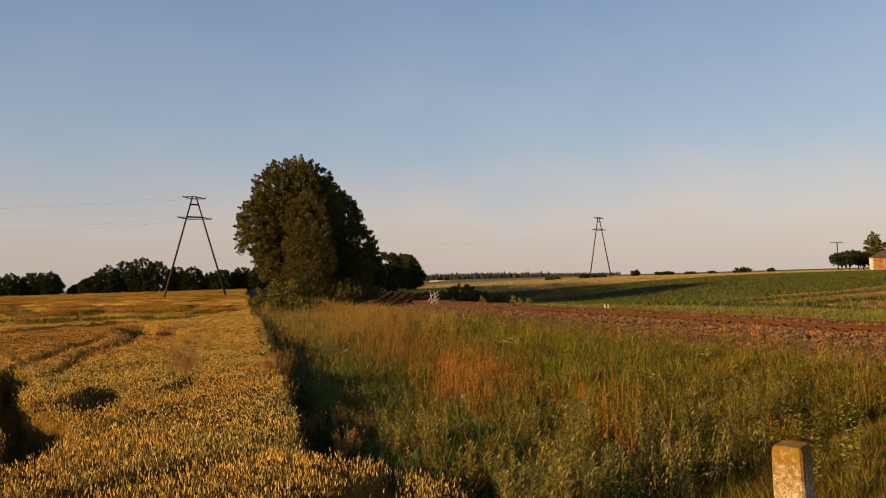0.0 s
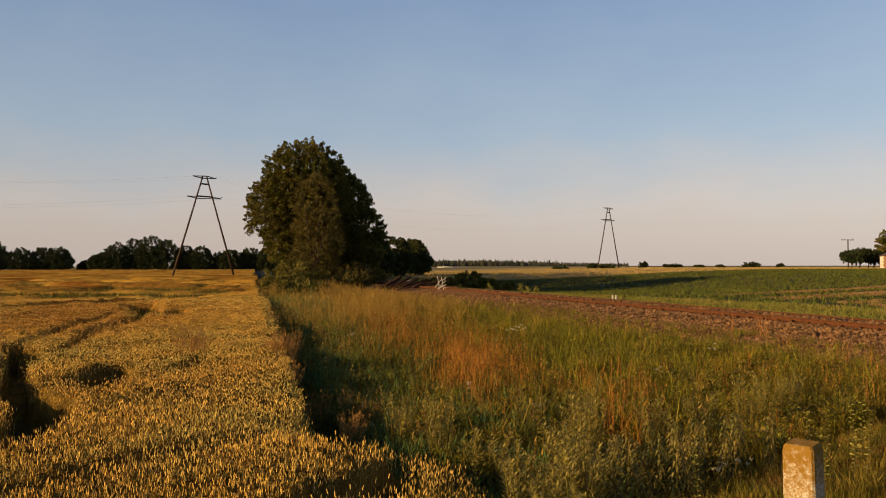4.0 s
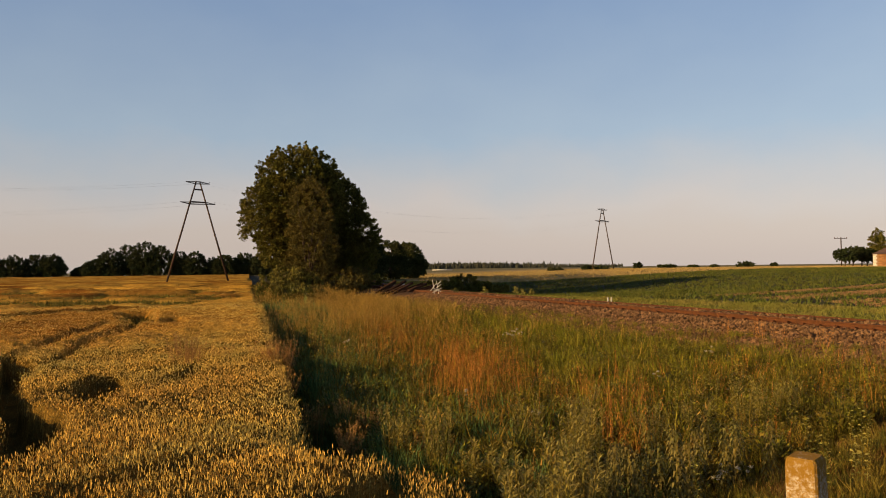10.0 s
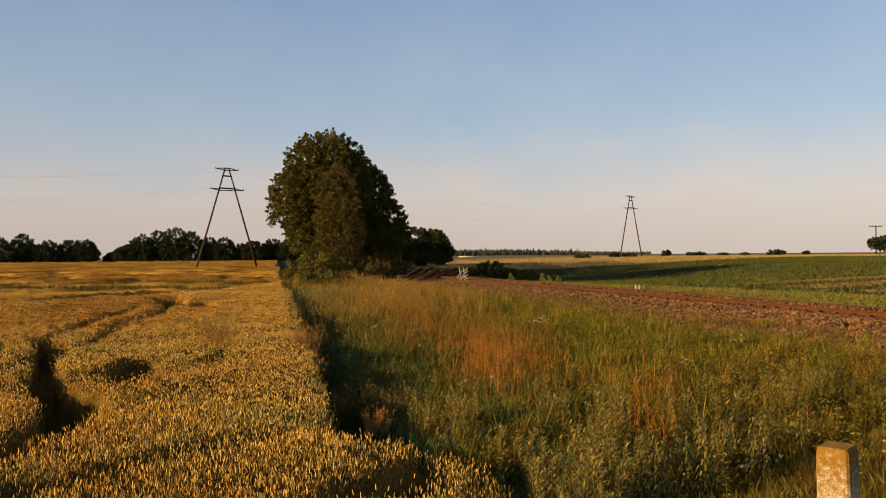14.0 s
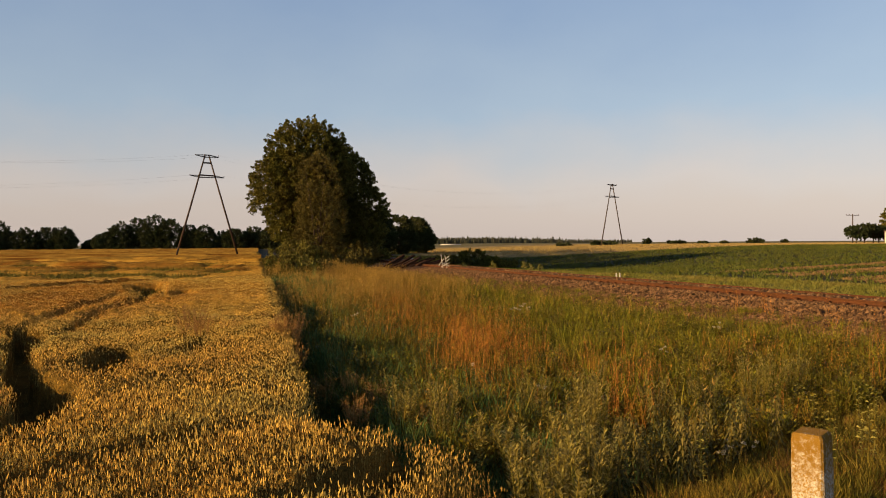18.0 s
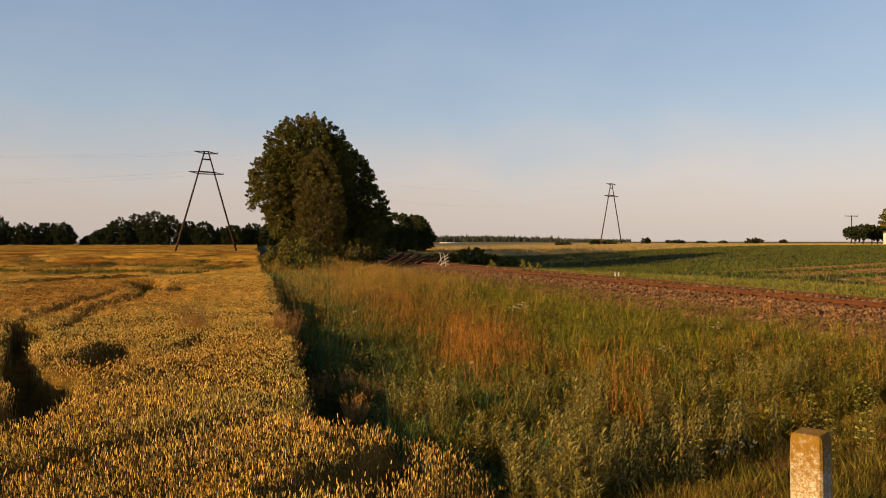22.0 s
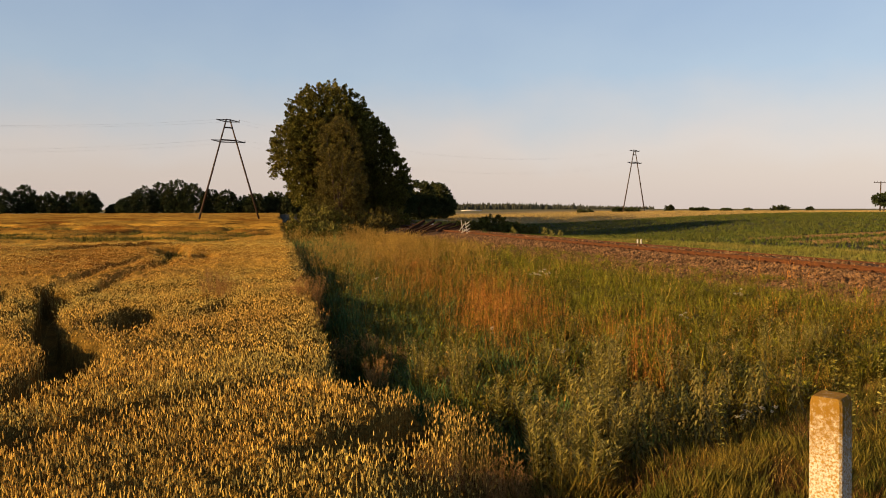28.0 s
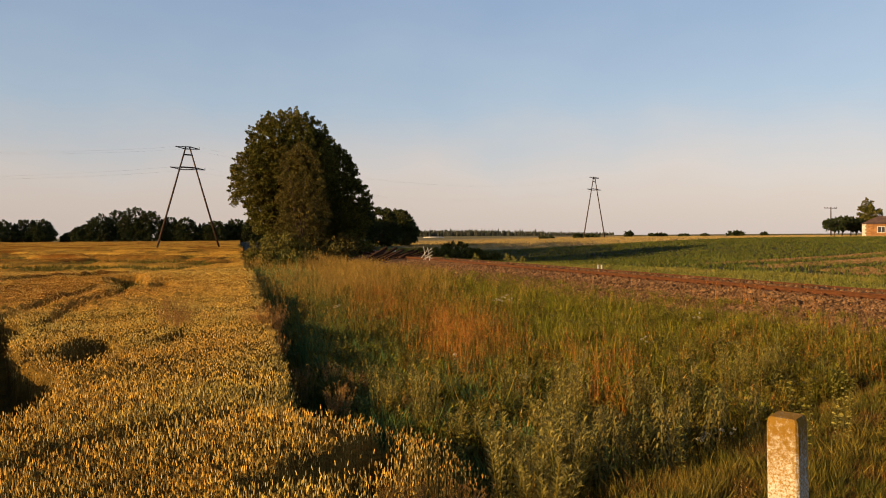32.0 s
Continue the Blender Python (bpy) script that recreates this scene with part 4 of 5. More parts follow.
def build_wire(a, b, sag, r):
    s = Shape()
    pts = []
    for i in range(33):
        t = i / 32
        p = Vector(a).lerp(Vector(b), t)
        pts.append((p.x, p.y, p.z - 4 * sag * t * (1 - t)))
    s.tube(pts, [r] * 33, 4)
    tagged(new("power_line_wire", s.mesh("power_line_wire", [M["wire"]], True)), "thin grey power line wire hung between pylons", "wire", "wires of the power line")


PA, PB = (-25.75, 90.0, 0.25), (38.1, 152.0, 1.45)
build_pylon(*PA, 12.4, 8.1, "pylons of the power line")
build_pylon(*PB, 12.3, 7.9, "pylons of the power line")
PC = (-89.6, 28.0, 0.0)
build_pylon(*PC, 12.5, 8.0, "pylons of the power line")
for a, b in ((PC, PA), (PA, PB)):
    for k, half in PYLON_ARMS:
        for e in (0.06 - half, half - 0.06):
            w = ARM_WAY * e
            build_wire((a[0] + w.x, a[1] + w.y, a[2] + 12.4 * k + 0.15), (b[0] + w.x, b[1] + w.y, b[2] + 12.3 * k + 0.15), 3.1, 0.0036 if a is PC else 0.0022)

# ---------------------------------------------------------------- trees and shrubs


def leaf_cloud(rng, centres, radii, per, size, out):
    """Leafy sprays: each tapers outwards to a tip, with leaves of two triangles bent along the middle that lie along it."""
    c, o = np.repeat(centres, per, 0), np.repeat(out, per, 0)
    r = np.repeat(radii, per, 0)[:, None]
    t = rng.uniform(0, 1, (len(c), 1)) ** 0.8
    d = rng.normal(0, 1, c.shape)
    d -= (d * o).sum(1, keepdims=True) * o
    d /= np.linalg.norm(d, axis=1, keepdims=True)
    p = c + o * r * (t * 1.75 - 0.75) + d * r * (1.05 - 0.85 * t) * rng.uniform(0, 1, t.shape) ** 0.6
    p[:, 2] -= (0.22 * r * t * t)[:, 0]
    a = o * 0.9 + d * 0.55 + rng.normal(0, 0.45, c.shape)
    a /= np.linalg.norm(a, axis=1, keepdims=True)
    nrm = o * 0.6 + np.array([0, 0, 0.4]) + d * 0.4 + rng.normal(0, 0.4, c.shape)
    b = np.cross(nrm, a)
    b /= np.linalg.norm(b, axis=1, keepdims=True)
    nrm = np.cross(a, b)
    s = size * rng.uniform(0.6, 1.3, (len(c), 1))
    v = np.stack([p - a * s, p + b * s * 0.45 + nrm * s * 0.18, p + a * s, p - b * s * 0.45 + nrm * s * 0.18], 1).reshape(-1, 3)
    k = np.arange(len(c))[:, None] * 4
    f = np.concatenate([k + np.array([0, 1, 2]), k + np.array([0, 2, 3])])
    return v, f


def crown_clumps(rng, blobs, count, clump):
    """Spray centres near the skin of several egg-shaped masses, given as x, y, z, rx, ry, rz, and the way that each points."""
    vol = np.array([b[3] * b[4] * b[5] for b in blobs]) ** 0.67
    pts, ways = [], []
    for b, k in zip(blobs, np.maximum(3, (count * vol / vol.sum()).astype(int))):
        d = rng.normal(0, 1, (k, 3))
        d /= np.linalg.norm(d, axis=1, keepdims=True)
        rr = rng.uniform(0.45, 1.0, (k, 1)) ** 0.4 * (1 + 0.05 * np.sin(d[:, :1] * 9 + d[:, 2:] * 7))
        pts.append(np.array(b[:3]) + d * rr * np.array(b[3:]))
        w = d / np.array(b[3:]) * min(b[3:]) + np.array([0, 0, 0.30]) + rng.normal(0, 0.28, d.shape)
        ways.append(w / np.linalg.norm(w, axis=1, keepdims=True))
    pts = np.concatenate(pts)
    return pts, rng.uniform(0.55, 1.2, len(pts)) * clump, np.concatenate(ways)


def build_tree(name, x, y, blobs, count, per, leaf, clump, mat, label, trunk_h, trunk_r, seed, limbs=6, group="", category="tree"):
    """A tree whose crown masses are given from its foot."""
    rng = np.random.default_rng(seed)
    z = float(land(x, y))
    t = thing(name, x, y, z, label, category, group)
    cx, cy, cz = (float(np.mean([b[i] for b in blobs])) for i in range(3))
    s = Shape()
    s.tube([(0, 0, -0.2), (0.05, 0.02, trunk_h * 0.3), (cx * 0.2, cy * 0.2, trunk_h), (cx * 0.6, cy * 0.6, cz)], [trunk_r * 1.35, trunk_r, trunk_r * 0.8, trunk_r * 0.3], 8)
    part("trunk", s.mesh("trunk", [M["bark"]], True), t)
    for i in range(limbs):
        b = blobs[i % len(blobs)]
        a = rng.uniform(0, 6.28)
        end = (b[0] + cos(a) * b[3] * 0.6, b[1] + sin(a) * b[4] * 0.6, b[2] + rng.uniform(-0.2, 0.6) * b[5])
        s = Shape()
        st = (cx * 0.15, cy * 0.15, trunk_h * rng.uniform(0.7, 1.0))
        md = tuple(st[j] * 0.5 + end[j] * 0.5 + (0.12 * b[5] if j == 2 else 0) for j in range(3))
        s.tube([st, md, end], [trunk_r * 0.45, trunk_r * 0.3, trunk_r * 0.08], 6)
        part("limb", s.mesh("limb", [M["bark"]], True), t)
    c, r, way = crown_clumps(rng, blobs, count, clump)
    c[:, 2] = np.maximum(c[:, 2], 0.25)
    v, f = leaf_cloud(rng, c, r, per, leaf, way)
    part("crown", mesh_of("crown", v, f, [mat]), t, "dense leafy crown")
    return t


# the tall trees beside the track
build_tree("lime_tree", -9.3, 54.0, [(1.1, 0, 7.75, 3.2, 2.8, 2.9), (0.1, 0, 5.6, 3.35, 3.3, 3.1), (1.3, -0.3, 6.4, 3.1, 3.0, 3.4), (0.5, 0, 3.6, 2.5, 2.4, 2.1)], 3400, 56, 0.075, 0.27, M["leaf"],
           "tall broadleaf tree with a dense rounded green crown", 2.0, 0.30, 41, 9, "trees by the track")
build_tree("maple_tree", -5.7, 57.5, [(-0.3, 0, 6.0, 2.25, 2.4, 2.6), (0.3, 0, 4.0, 2.75, 2.6, 2.4), (-1.0, 0.2, 7.2, 1.7, 1.9, 1.9), (0.6, 0, 2.6, 2.3, 2.2, 1.6)], 2300, 56, 0.075, 0.27, M["leaf"],
           "broadleaf tree with a dark green crown in shade", 1.8, 0.26, 42, 8, "trees by the track")
build_tree("willow_tree", -7.05, 49.5, [(0.1, 0, 5.2, 1.55, 1.6, 2.7), (0.3, 0, 3.3, 1.75, 1.8, 2.4), (-0.1, 0, 1.9, 1.8, 1.7, 1.5)], 1000, 44, 0.054, 0.23, M["olive"],
           "slender tree with sparse olive-brown foliage", 1.2, 0.16, 43, 8, "trees by the track")
build_tree("elder_shrub", -7.3, 44.0, [(0, 0, 0.95, 1.3, 1.2, 0.95), (-0.9, 0.4, 0.7, 0.8, 0.9, 0.7), (1.0, 0.3, 0.7, 0.9, 0.9, 0.65)], 170, 34, 0.085, 0.26, M["leaf"],
           "low green shrub under the trees", 0.5, 0.05, 44, 4, "", "shrub")
# the shade on these trees is put into their darker leaf colour
for i, (x, y, h, w) in enumerate(((-3.6, 105, 5.6, 2.6), (-0.9, 110, 5.2, 2.3), (-6.5, 100, 6.0, 2.8), (-10.5, 96, 6.4, 3.0), (-1.8, 116, 5.7, 2.4))):
    build_tree("birch_tree", x, y, [(0, 0, h * 0.62, w * 0.8, w * 0.8, h * 0.36), (0.3, 0, h * 0.36, w, w, h * 0.34)], 560, 46, 0.12, 0.36, M["rowleaf_shaded"],
               "tree in the row beside the railway", 1.2, 0.16, 50 + i, 5, "tree row by the railway")

# added out of sight behind the tall trees, to shade the fields opposite
for i, (x, y, h, w) in enumerate(((-9.4, 62, 9.0, 3.0), (-9.9, 66.5, 9.6, 3.2), (-9.3, 71, 9.4, 3.2), (-10.2, 75.5, 10.0, 3.3), (-10.0, 80, 10.0, 3.3), (-10.9, 85, 10.4, 3.4), (-10.8, 90, 10.6, 3.4), (-11.8, 96, 11.0, 3.4))):
    build_tree("ash_tree", x, y, [(0, 0, h * 0.66, w * 0.8, w * 0.8, h * 0.34), (0.3, 0, h * 0.36, w, w, h * 0.34)], 260, 40, 0.20, 0.5, M["leaf"],
               "tree in the row beside the railway", 1.6, 0.2, 60 + i, 5, "tree row by the railway")
# rank growth at the foot of the trees
for i, (x, y, h, w, m) in enumerate(((-8.9, 46.5, 1.5, 1.0, "leaf"), (-7.4, 40.0, 1.2, 0.9, "leaf"), (-5.6, 34.5, 0.95, 0.9, "leaf"), (-6.2, 37.0, 1.0, 0.9, "leaf"), (-5.0, 33.0, 0.7, 0.8, "leaf"), (-5.3, 38.5, 0.7, 0.9, "olive"), (-6.9, 45.0, 1.0, 1.2, "olive"), (-5.6, 46.0, 1.1, 1.1, "olive"), (-4.6, 47.5, 1.2, 1.0, "olive"), (-7.6, 46.5, 1.6, 1.4, "leaf"), (-6.0, 50.5, 1.6, 1.5, "leaf"), (-4.4, 52.5, 1.5, 1.2, "olive"), (-3.9, 49.0, 0.9, 0.9, "olive"), (-5.0, 43.5, 0.8, 0.9, "olive"), (-3.6, 55.5, 1.3, 1.0, "leaf"))):
    build_tree("hedge_shrub", x, y, [(0, 0, h * 0.5, w, w * 0.8, h * 0.5), (w * 0.5, 0.2, h * 0.35, w * 0.6, w * 0.6, h * 0.35)], 80, 34, 0.09, 0.26, M[m], "rank brownish green growth at the foot of the trees", h * 0.3, 0.04, 220 + i, 3, "growth under the trees", "shrub")

# woods behind the wheat
FAR_TREES = [(-162, 262, 10.5, 5), (-153, 258, 9.5, 5), (-146, 262, 10.6, 4.5), (-137, 262, 8.0, 5), (-130, 264, 8.6, 5), (-124, 262, 8.2, 3.6), (-117, 268, 3.4, 3.4),
             (-110, 262, 6.5, 4), (-105, 262, 9.8, 4.6), (-99, 264, 11.6, 5), (-93, 262, 12.4, 5), (-88, 262, 11.0, 4.8), (-82, 264, 9.0, 4), (-76, 262, 8.6, 4), (-70, 264, 6.6, 3.4), (-66, 262, 7.4, 4),
             (-60, 266, 8.2, 4.2), (-54, 264, 7.6, 4.4), (-47, 262, 7.0, 4), (-170, 270, 10.0, 5)]
for i, (x, y, h, w) in enumerate(FAR_TREES):
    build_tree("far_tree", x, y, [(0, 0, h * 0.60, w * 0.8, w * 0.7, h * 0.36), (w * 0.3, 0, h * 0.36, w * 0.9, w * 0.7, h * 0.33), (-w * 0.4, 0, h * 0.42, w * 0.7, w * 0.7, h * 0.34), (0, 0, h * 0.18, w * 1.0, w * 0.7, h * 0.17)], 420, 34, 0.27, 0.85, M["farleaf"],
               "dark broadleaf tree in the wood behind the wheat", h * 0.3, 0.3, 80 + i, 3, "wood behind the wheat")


def build_forest():
    rng = np.random.default_rng(9)
    cone = []
    for _ in range(5):
        s = Shape()
        h = rng.uniform(0.9, 1.1)
        for k in range(4):
            z0, z1, r = h * (0.12 + 0.2 * k), h * (0.42 + 0.2 * k), 0.20 * (1 - 0.2 * k)
            ring = [(cos(a) * r * rng.uniform(0.8, 1.2), sin(a) * r * rng.uniform(0.8, 1.2), z0) for a in np.linspace(0, 6.28, 7)[:-1]]
            for j in range(6):
                s.tri(ring[j], ring[(j + 1) % 6], (0, 0, min(z1, h)))
        cone.append(s)
    n = 2600
    a = np.radians(rng.uniform(-10, 15.5, n))
    r = rng.uniform(880, 960, n)
    x, y = r * np.sin(a), r * np.cos(a)
    h = (8.0 - 3.6 * smooth(60, 240, x) + 0.7 * wave(x, y, 60, 2.0) + 0.6 * wave(x, y, 17, 4.0)) * rng.normal(0.97, 0.13, n)
    p = np.stack([x, y, np.full(n, 0.2)], -1)
    stuff("pine_forest", scattered("pine_forest", cone, p, h, [M["pine"]], 0.02, 5), "dark pine forest along the horizon", "forest")


build_forest()

# bushes on the skyline of the right-hand fields: x, y, height, half width
for i, (x, y, h, w) in enumerate(((38.6, 155, 0.55, 1.3), (35.2, 154, 0.8, 1.0), (42, 170, 0.6, 1.6), (50, 168, 1.2, 0.85), (58, 175, 0.6, 1.1), (61, 178, 0.7, 1.2), (67, 180, 0.45, 1.2), (79, 178, 1.1, 2.1), (87, 180, 0.85, 0.7), (73, 182, 0.4, 0.9), (30, 162, 0.5, 1.8), (83, 186, 0.4, 1.2))):
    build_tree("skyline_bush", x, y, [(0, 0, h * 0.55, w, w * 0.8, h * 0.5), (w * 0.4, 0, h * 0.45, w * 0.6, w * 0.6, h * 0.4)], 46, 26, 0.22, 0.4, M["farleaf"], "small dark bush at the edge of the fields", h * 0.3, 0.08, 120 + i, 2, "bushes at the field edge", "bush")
for i, (x, y, h, w) in enumerate(((4.0, 63, 1.35, 1.2), (2.7, 61, 0.8, 1.0), (5.4, 62, 0.75, 1.0), (1.4, 63, 0.6, 1.0), (6.6, 60, 0.55, 0.8))):
    build_tree("trackside_bush", x, y, [(0, 0, h * 0.5, w, w * 0.8, h * 0.5)], 60, 34, 0.12, 0.3, M["leaf"], "dark green bush beyond the railway track", h * 0.3, 0.06, 140 + i, 3, "bushes beyond the track", "bush")

# ---------------------------------------------------------------- fields beyond the track


def build_right_fields():
    rng = np.random.default_rng(17)
    leafy = [blade_tuft(rng, 8, 0.15, 0.021, 0.09, 1.0) for _ in range(5)]
    # rows run square to the track
    P = []
    for v in np.arange(6.0, 74.0, 0.66):
        if min(abs(v - 18.3) - 1.6, abs(v - 23.6) - 1.2, abs(v - 28.2) - 0.8) < 0:
            u = np.arange(6.2, 75.0, 0.5)
            u = u[rng.uniform(0, 1, len(u)) < np.where(u < 13, 0.9, 0.08)]
        else:
            u = np.arange(6.0, 75.0, 0.38)
        u = u + rng.normal(0, 0.1, len(u))
        y0 = (v + 0.298 * 13.16) / (0.9545 + 0.298 * 0.312)
        x0 = 13.16 - 0.312 * y0
        P.append(np.stack([x0 + u * 0.9545, y0 + u * 0.298 + rng.normal(0, 0.07, len(u))], -1))
    P = np.concatenate(P)
    P = P[(P[:, 1] > 10) & in_view(P[:, 0], P[:, 1], 3)]
    p = np.stack([P[:, 0], P[:, 1], land(P[:, 0], P[:, 1])], -1)
    stuff("root_crop", scattered("root_crop", leafy, p, rng.uniform(0.7, 1.25, len(p)), [M["beet"]], 0.1, 31), "green leafy root crop in rows", "crop")
    # stubble on the bare strips
    n = 190000
    x, y = rng.uniform(14, 60, n), rng.uniform(14, 60, n)
    v, s = -0.298 * x + 0.9545 * y, (x - track_x(y)) * 0.955
    keep = ((np.abs(v - 18.3) < 1.6) | (np.abs(v - 23.6) < 1.2) | (np.abs(v - 28.2) < 0.8)) & (s > 6.5) & in_view(x, y, 2)
    x, y = x[keep], y[keep]
    stuff("stubble", scattered("stubble", [blade_tuft(rng, 6, 0.06, 0.018, 0.14, 0.5) for _ in range(4)], np.stack([x, y, land(x, y)], -1), rng.uniform(0.7, 1.2, len(x)), [M["clod"]], 0.2, 35), "short brown stubble on bare strips", "stubble")
    # ripe grain beyond
    n = 15000
    y = rng.uniform(60, 190, n)
    x = rng.uniform(-8, 130, n)
    v = -0.298 * x + 0.9545 * y
    s = (x - track_x(y)) * 0.955
    keep = (v > 74) & (s > 6.5) & in_view(x, y, 4)
    x, y = x[keep], y[keep]
    stuff("ripe_grain", scattered("ripe_grain", [blade_tuft(rng, 8, 0.13, 0.045, 0.3, 0.3) for _ in range(4)], np.stack([x, y, land(x, y)], -1), rng.uniform(0.8, 1.2, len(x)), [M["stubble"]], 0.1, 32), "pale yellow ripe grain", "crop")
    # verge beyond the rails
    n = 16000
    y = 9 * (85 / 9) ** rng.uniform(0, 1, n)
    s = rng.uniform(2.3, 6.4, n)
    x = track_x(y) + s * 1.047
    stuff("verge_grass", scattered("verge_grass", [blade_tuft(rng, 6, 0.12, 0.008, 0.12, 0.5) for _ in range(5)], np.stack([x, y, land(x, y)], -1), rng.uniform(0.6, 1.2, n) * (1 + 0.3 * smooth(20, 60, y)), [M["verge"]], 0.15, 33), "light green grass verge along the railway", "grass")


build_right_fields()

# ---------------------------------------------------------------- tall weeds before the road


def mugwort(seed, h):
    """A bushy weed of many stems closely set with small leaves."""
    rng = np.random.default_rng(seed)
    t = thing("mugwort_plant", 0, 0, 0, "bushy pale green mugwort weed with many small leaves", "weed", "mugwort weeds")
    stems, leaves = Shape(), Shape()
    for i in range(11):
        a, r = rng.uniform(0, 6.28), rng.uniform(0.03, 0.19)
        hh = h * rng.uniform(0.65, 1.0)
        top = Vector((cos(a) * r, sin(a) * r, hh))
        foot = Vector((cos(a) * 0.02, sin(a) * 0.02, -0.03))
        mid = foot.lerp(top, 0.5) + Vector((0, 0, 0.02))
        stems.tube([tuple(foot), tuple(mid), tuple(top)], [0.005, 0.004, 0.002], 4)
        for j in range(120):
            k = 0.12 + 0.88 * j / 120
            c = foot.lerp(mid, k * 2) if k < 0.5 else mid.lerp(top, k * 2 - 1)
            b = j * 2.4 + rng.uniform(-0.5, 0.5)
            d, u = Vector((cos(b), sin(b), rng.uniform(0.2, 1.1))).normalized(), Vector((-sin(b), cos(b), 0))
            off = c + d * 0.09 * (1 - k) * rng.uniform(0, 1)
            ln = 0.037 * rng.uniform(0.6, 1.3)
            leaves.quad(tuple(off), tuple(off + d * ln * 0.5 + u * ln * 0.15), tuple(off + d * ln), tuple(off + d * ln * 0.5 - u * ln * 0.15))
    part("stem", stems.mesh("stem", [M["weed"]]), t)
    part("foliage", leaves.mesh("foliage", [M["mugleaf"]]), t)
    return t


def fleabane(seed, h):
    """A single stem with long narrow leaves that arch downwards."""
    rng = np.random.default_rng(seed)
    t = thing("fleabane_plant", 0, 0, 0, "upright weed with narrow drooping yellowish green leaves", "weed", "narrow-leaved weeds")
    stems, leaves = Shape(), Shape()
    stems.tube([(0, 0, -0.03), (0.01, 0, h * 0.5), (rng.normal(0, 0.02), rng.normal(0, 0.02), h)], [0.005, 0.004, 0.002], 4)
    for j in range(80):
        k = 0.15 + 0.85 * j / 80
        c = Vector((0.005, 0, h * k))
        b = j * 2.4 + rng.uniform(-0.3, 0.3)
        d, u = Vector((cos(b), sin(b), 0)), Vector((-sin(b), cos(b), 0)) * 0.0075
        ln = (0.085 - 0.045 * k) * rng.uniform(0.8, 1.2)
        m = c + d * ln * 0.55 + Vector((0, 0, ln * 0.35))
        e = c + d * ln + Vector((0, 0, -ln * 0.45))
        leaves.tri(tuple(c), tuple(m + u), tuple(m - u))
        leaves.tri(tuple(m + u), tuple(e), tuple(m - u))
    part("stem", stems.mesh("stem", [M["weed"]]), t)
    part("foliage", leaves.mesh("foliage", [M["yellowweed"]]), t)
    return t


def set_plants(kinds, places, seed):
    """Put copies of the made plants at x, y; the made ones take the first places."""
    rng = np.random.default_rng(seed)
    for i, (x, y) in enumerate(places):
        m = pose(x, y, float(land(x, y)), 0, 0, rng.uniform(0, 360))
        if i < len(kinds):
            kinds[i].matrix_basis = m
        else:
            copy_thing(kinds[i % len(kinds)], m)


rng = np.random.default_rng(77)
set_plants([mugwort(1, 0.66), mugwort(2, 0.58), mugwort(3, 0.50), mugwort(4, 0.70)],
           [(0.90, 4.72), (1.02, 4.95), (0.80, 4.45), (1.10, 5.25), (0.98, 4.30), (0.72, 4.20), (1.15, 4.80), (1.25, 5.55), (0.86, 4.05), (0.62, 4.6), (0.45, 5.2), (0.15, 5.6), (-0.2, 6.1),
            (1.95, 6.2), (2.5, 6.6), (2.9, 6.6), (3.3, 7.1), (3.7, 7.5), (0.72, 3.75), (0.55, 3.95), (1.5, 6.6), (0.95, 6.6)], 1)
set_plants([fleabane(5, 0.52), fleabane(6, 0.46), fleabane(7, 0.56)],
           [(1.20, 4.55), (1.28, 4.42), (1.38, 4.50), (1.50, 4.36), (1.62, 4.50), (1.74, 4.70), (1.32, 4.75), (1.54, 4.80), (1.70, 4.95), (1.88, 5.0), (1.16, 5.0), (2.0, 5.2), (2.15, 5.05), (1.38, 5.2), (1.82, 5.35), (2.3, 5.35), (2.45, 5.2), (1.12, 4.3), (2.0, 4.85)], 2)


def bent_grass(seed, n, h, r):
    """A hazy clump of very fine dry stems."""
    rng = np.random.default_rng(seed)
    s = Shape()
    for _ in range(n):
        a, k = rng.uniform(0, 6.28), rng.uniform(0, 1) ** 0.6
        hh = h * rng.uniform(0.7, 1.0)
        top = Vector((cos(a) * r * k, sin(a) * r * k, hh))
        s.tri((cos(a) * 0.03, sin(a) * 0.03, 0), (cos(a) * 0.03 + 0.002, sin(a) * 0.03, 0), tuple(top))
        for _ in range(22):
            q = top * rng.uniform(0.66, 1.0)
            d = Vector(rng.normal(0, 1, 3)).normalized() * 0.03
            s.tri(tuple(q), tuple(q + Vector((0.0035, 0.0025, 0))), tuple(q + d))
    return s.mesh("bent_grass", [M["fluff"]])


fluff = [bent_grass(8, 58, 0.5, 0.15), bent_grass(9, 48, 0.42, 0.14)]
for i, (x, y, k) in enumerate([(-0.02, 3.62, 0.95), (0.16, 3.55, 1.0), (0.31, 3.72, 1.05), (0.10, 3.8, 0.8), (0.55, 3.6, 0.6), (-0.35, 4.45, 0.7), (-2.0, 9.9, 1.75), (-1.95, 10.4, 1.8), (-1.8, 10.1, 1.7), (-1.5, 8.7, 1.5), (-3.0, 9.9, 1.8), (-2.75, 10.6, 1.8), (-0.55, 6.1, 1.0), (0.42, 3.9, 0.9),
                                  (-1.0, 7.4, 1.1), (-0.75, 7.7, 1.0), (-0.45, 7.0, 0.9), (0.05, 6.2, 0.9)]):
    o = tagged(new("bent_grass_clump", fluff[i % 2]), "hazy clump of fine reddish dry grass", "grass", "hazy grass clumps")
    o.matrix_basis = pose(x, y, float(land(x, y)), 0, 0, i * 70) @ Matrix.Scale(k, 4)

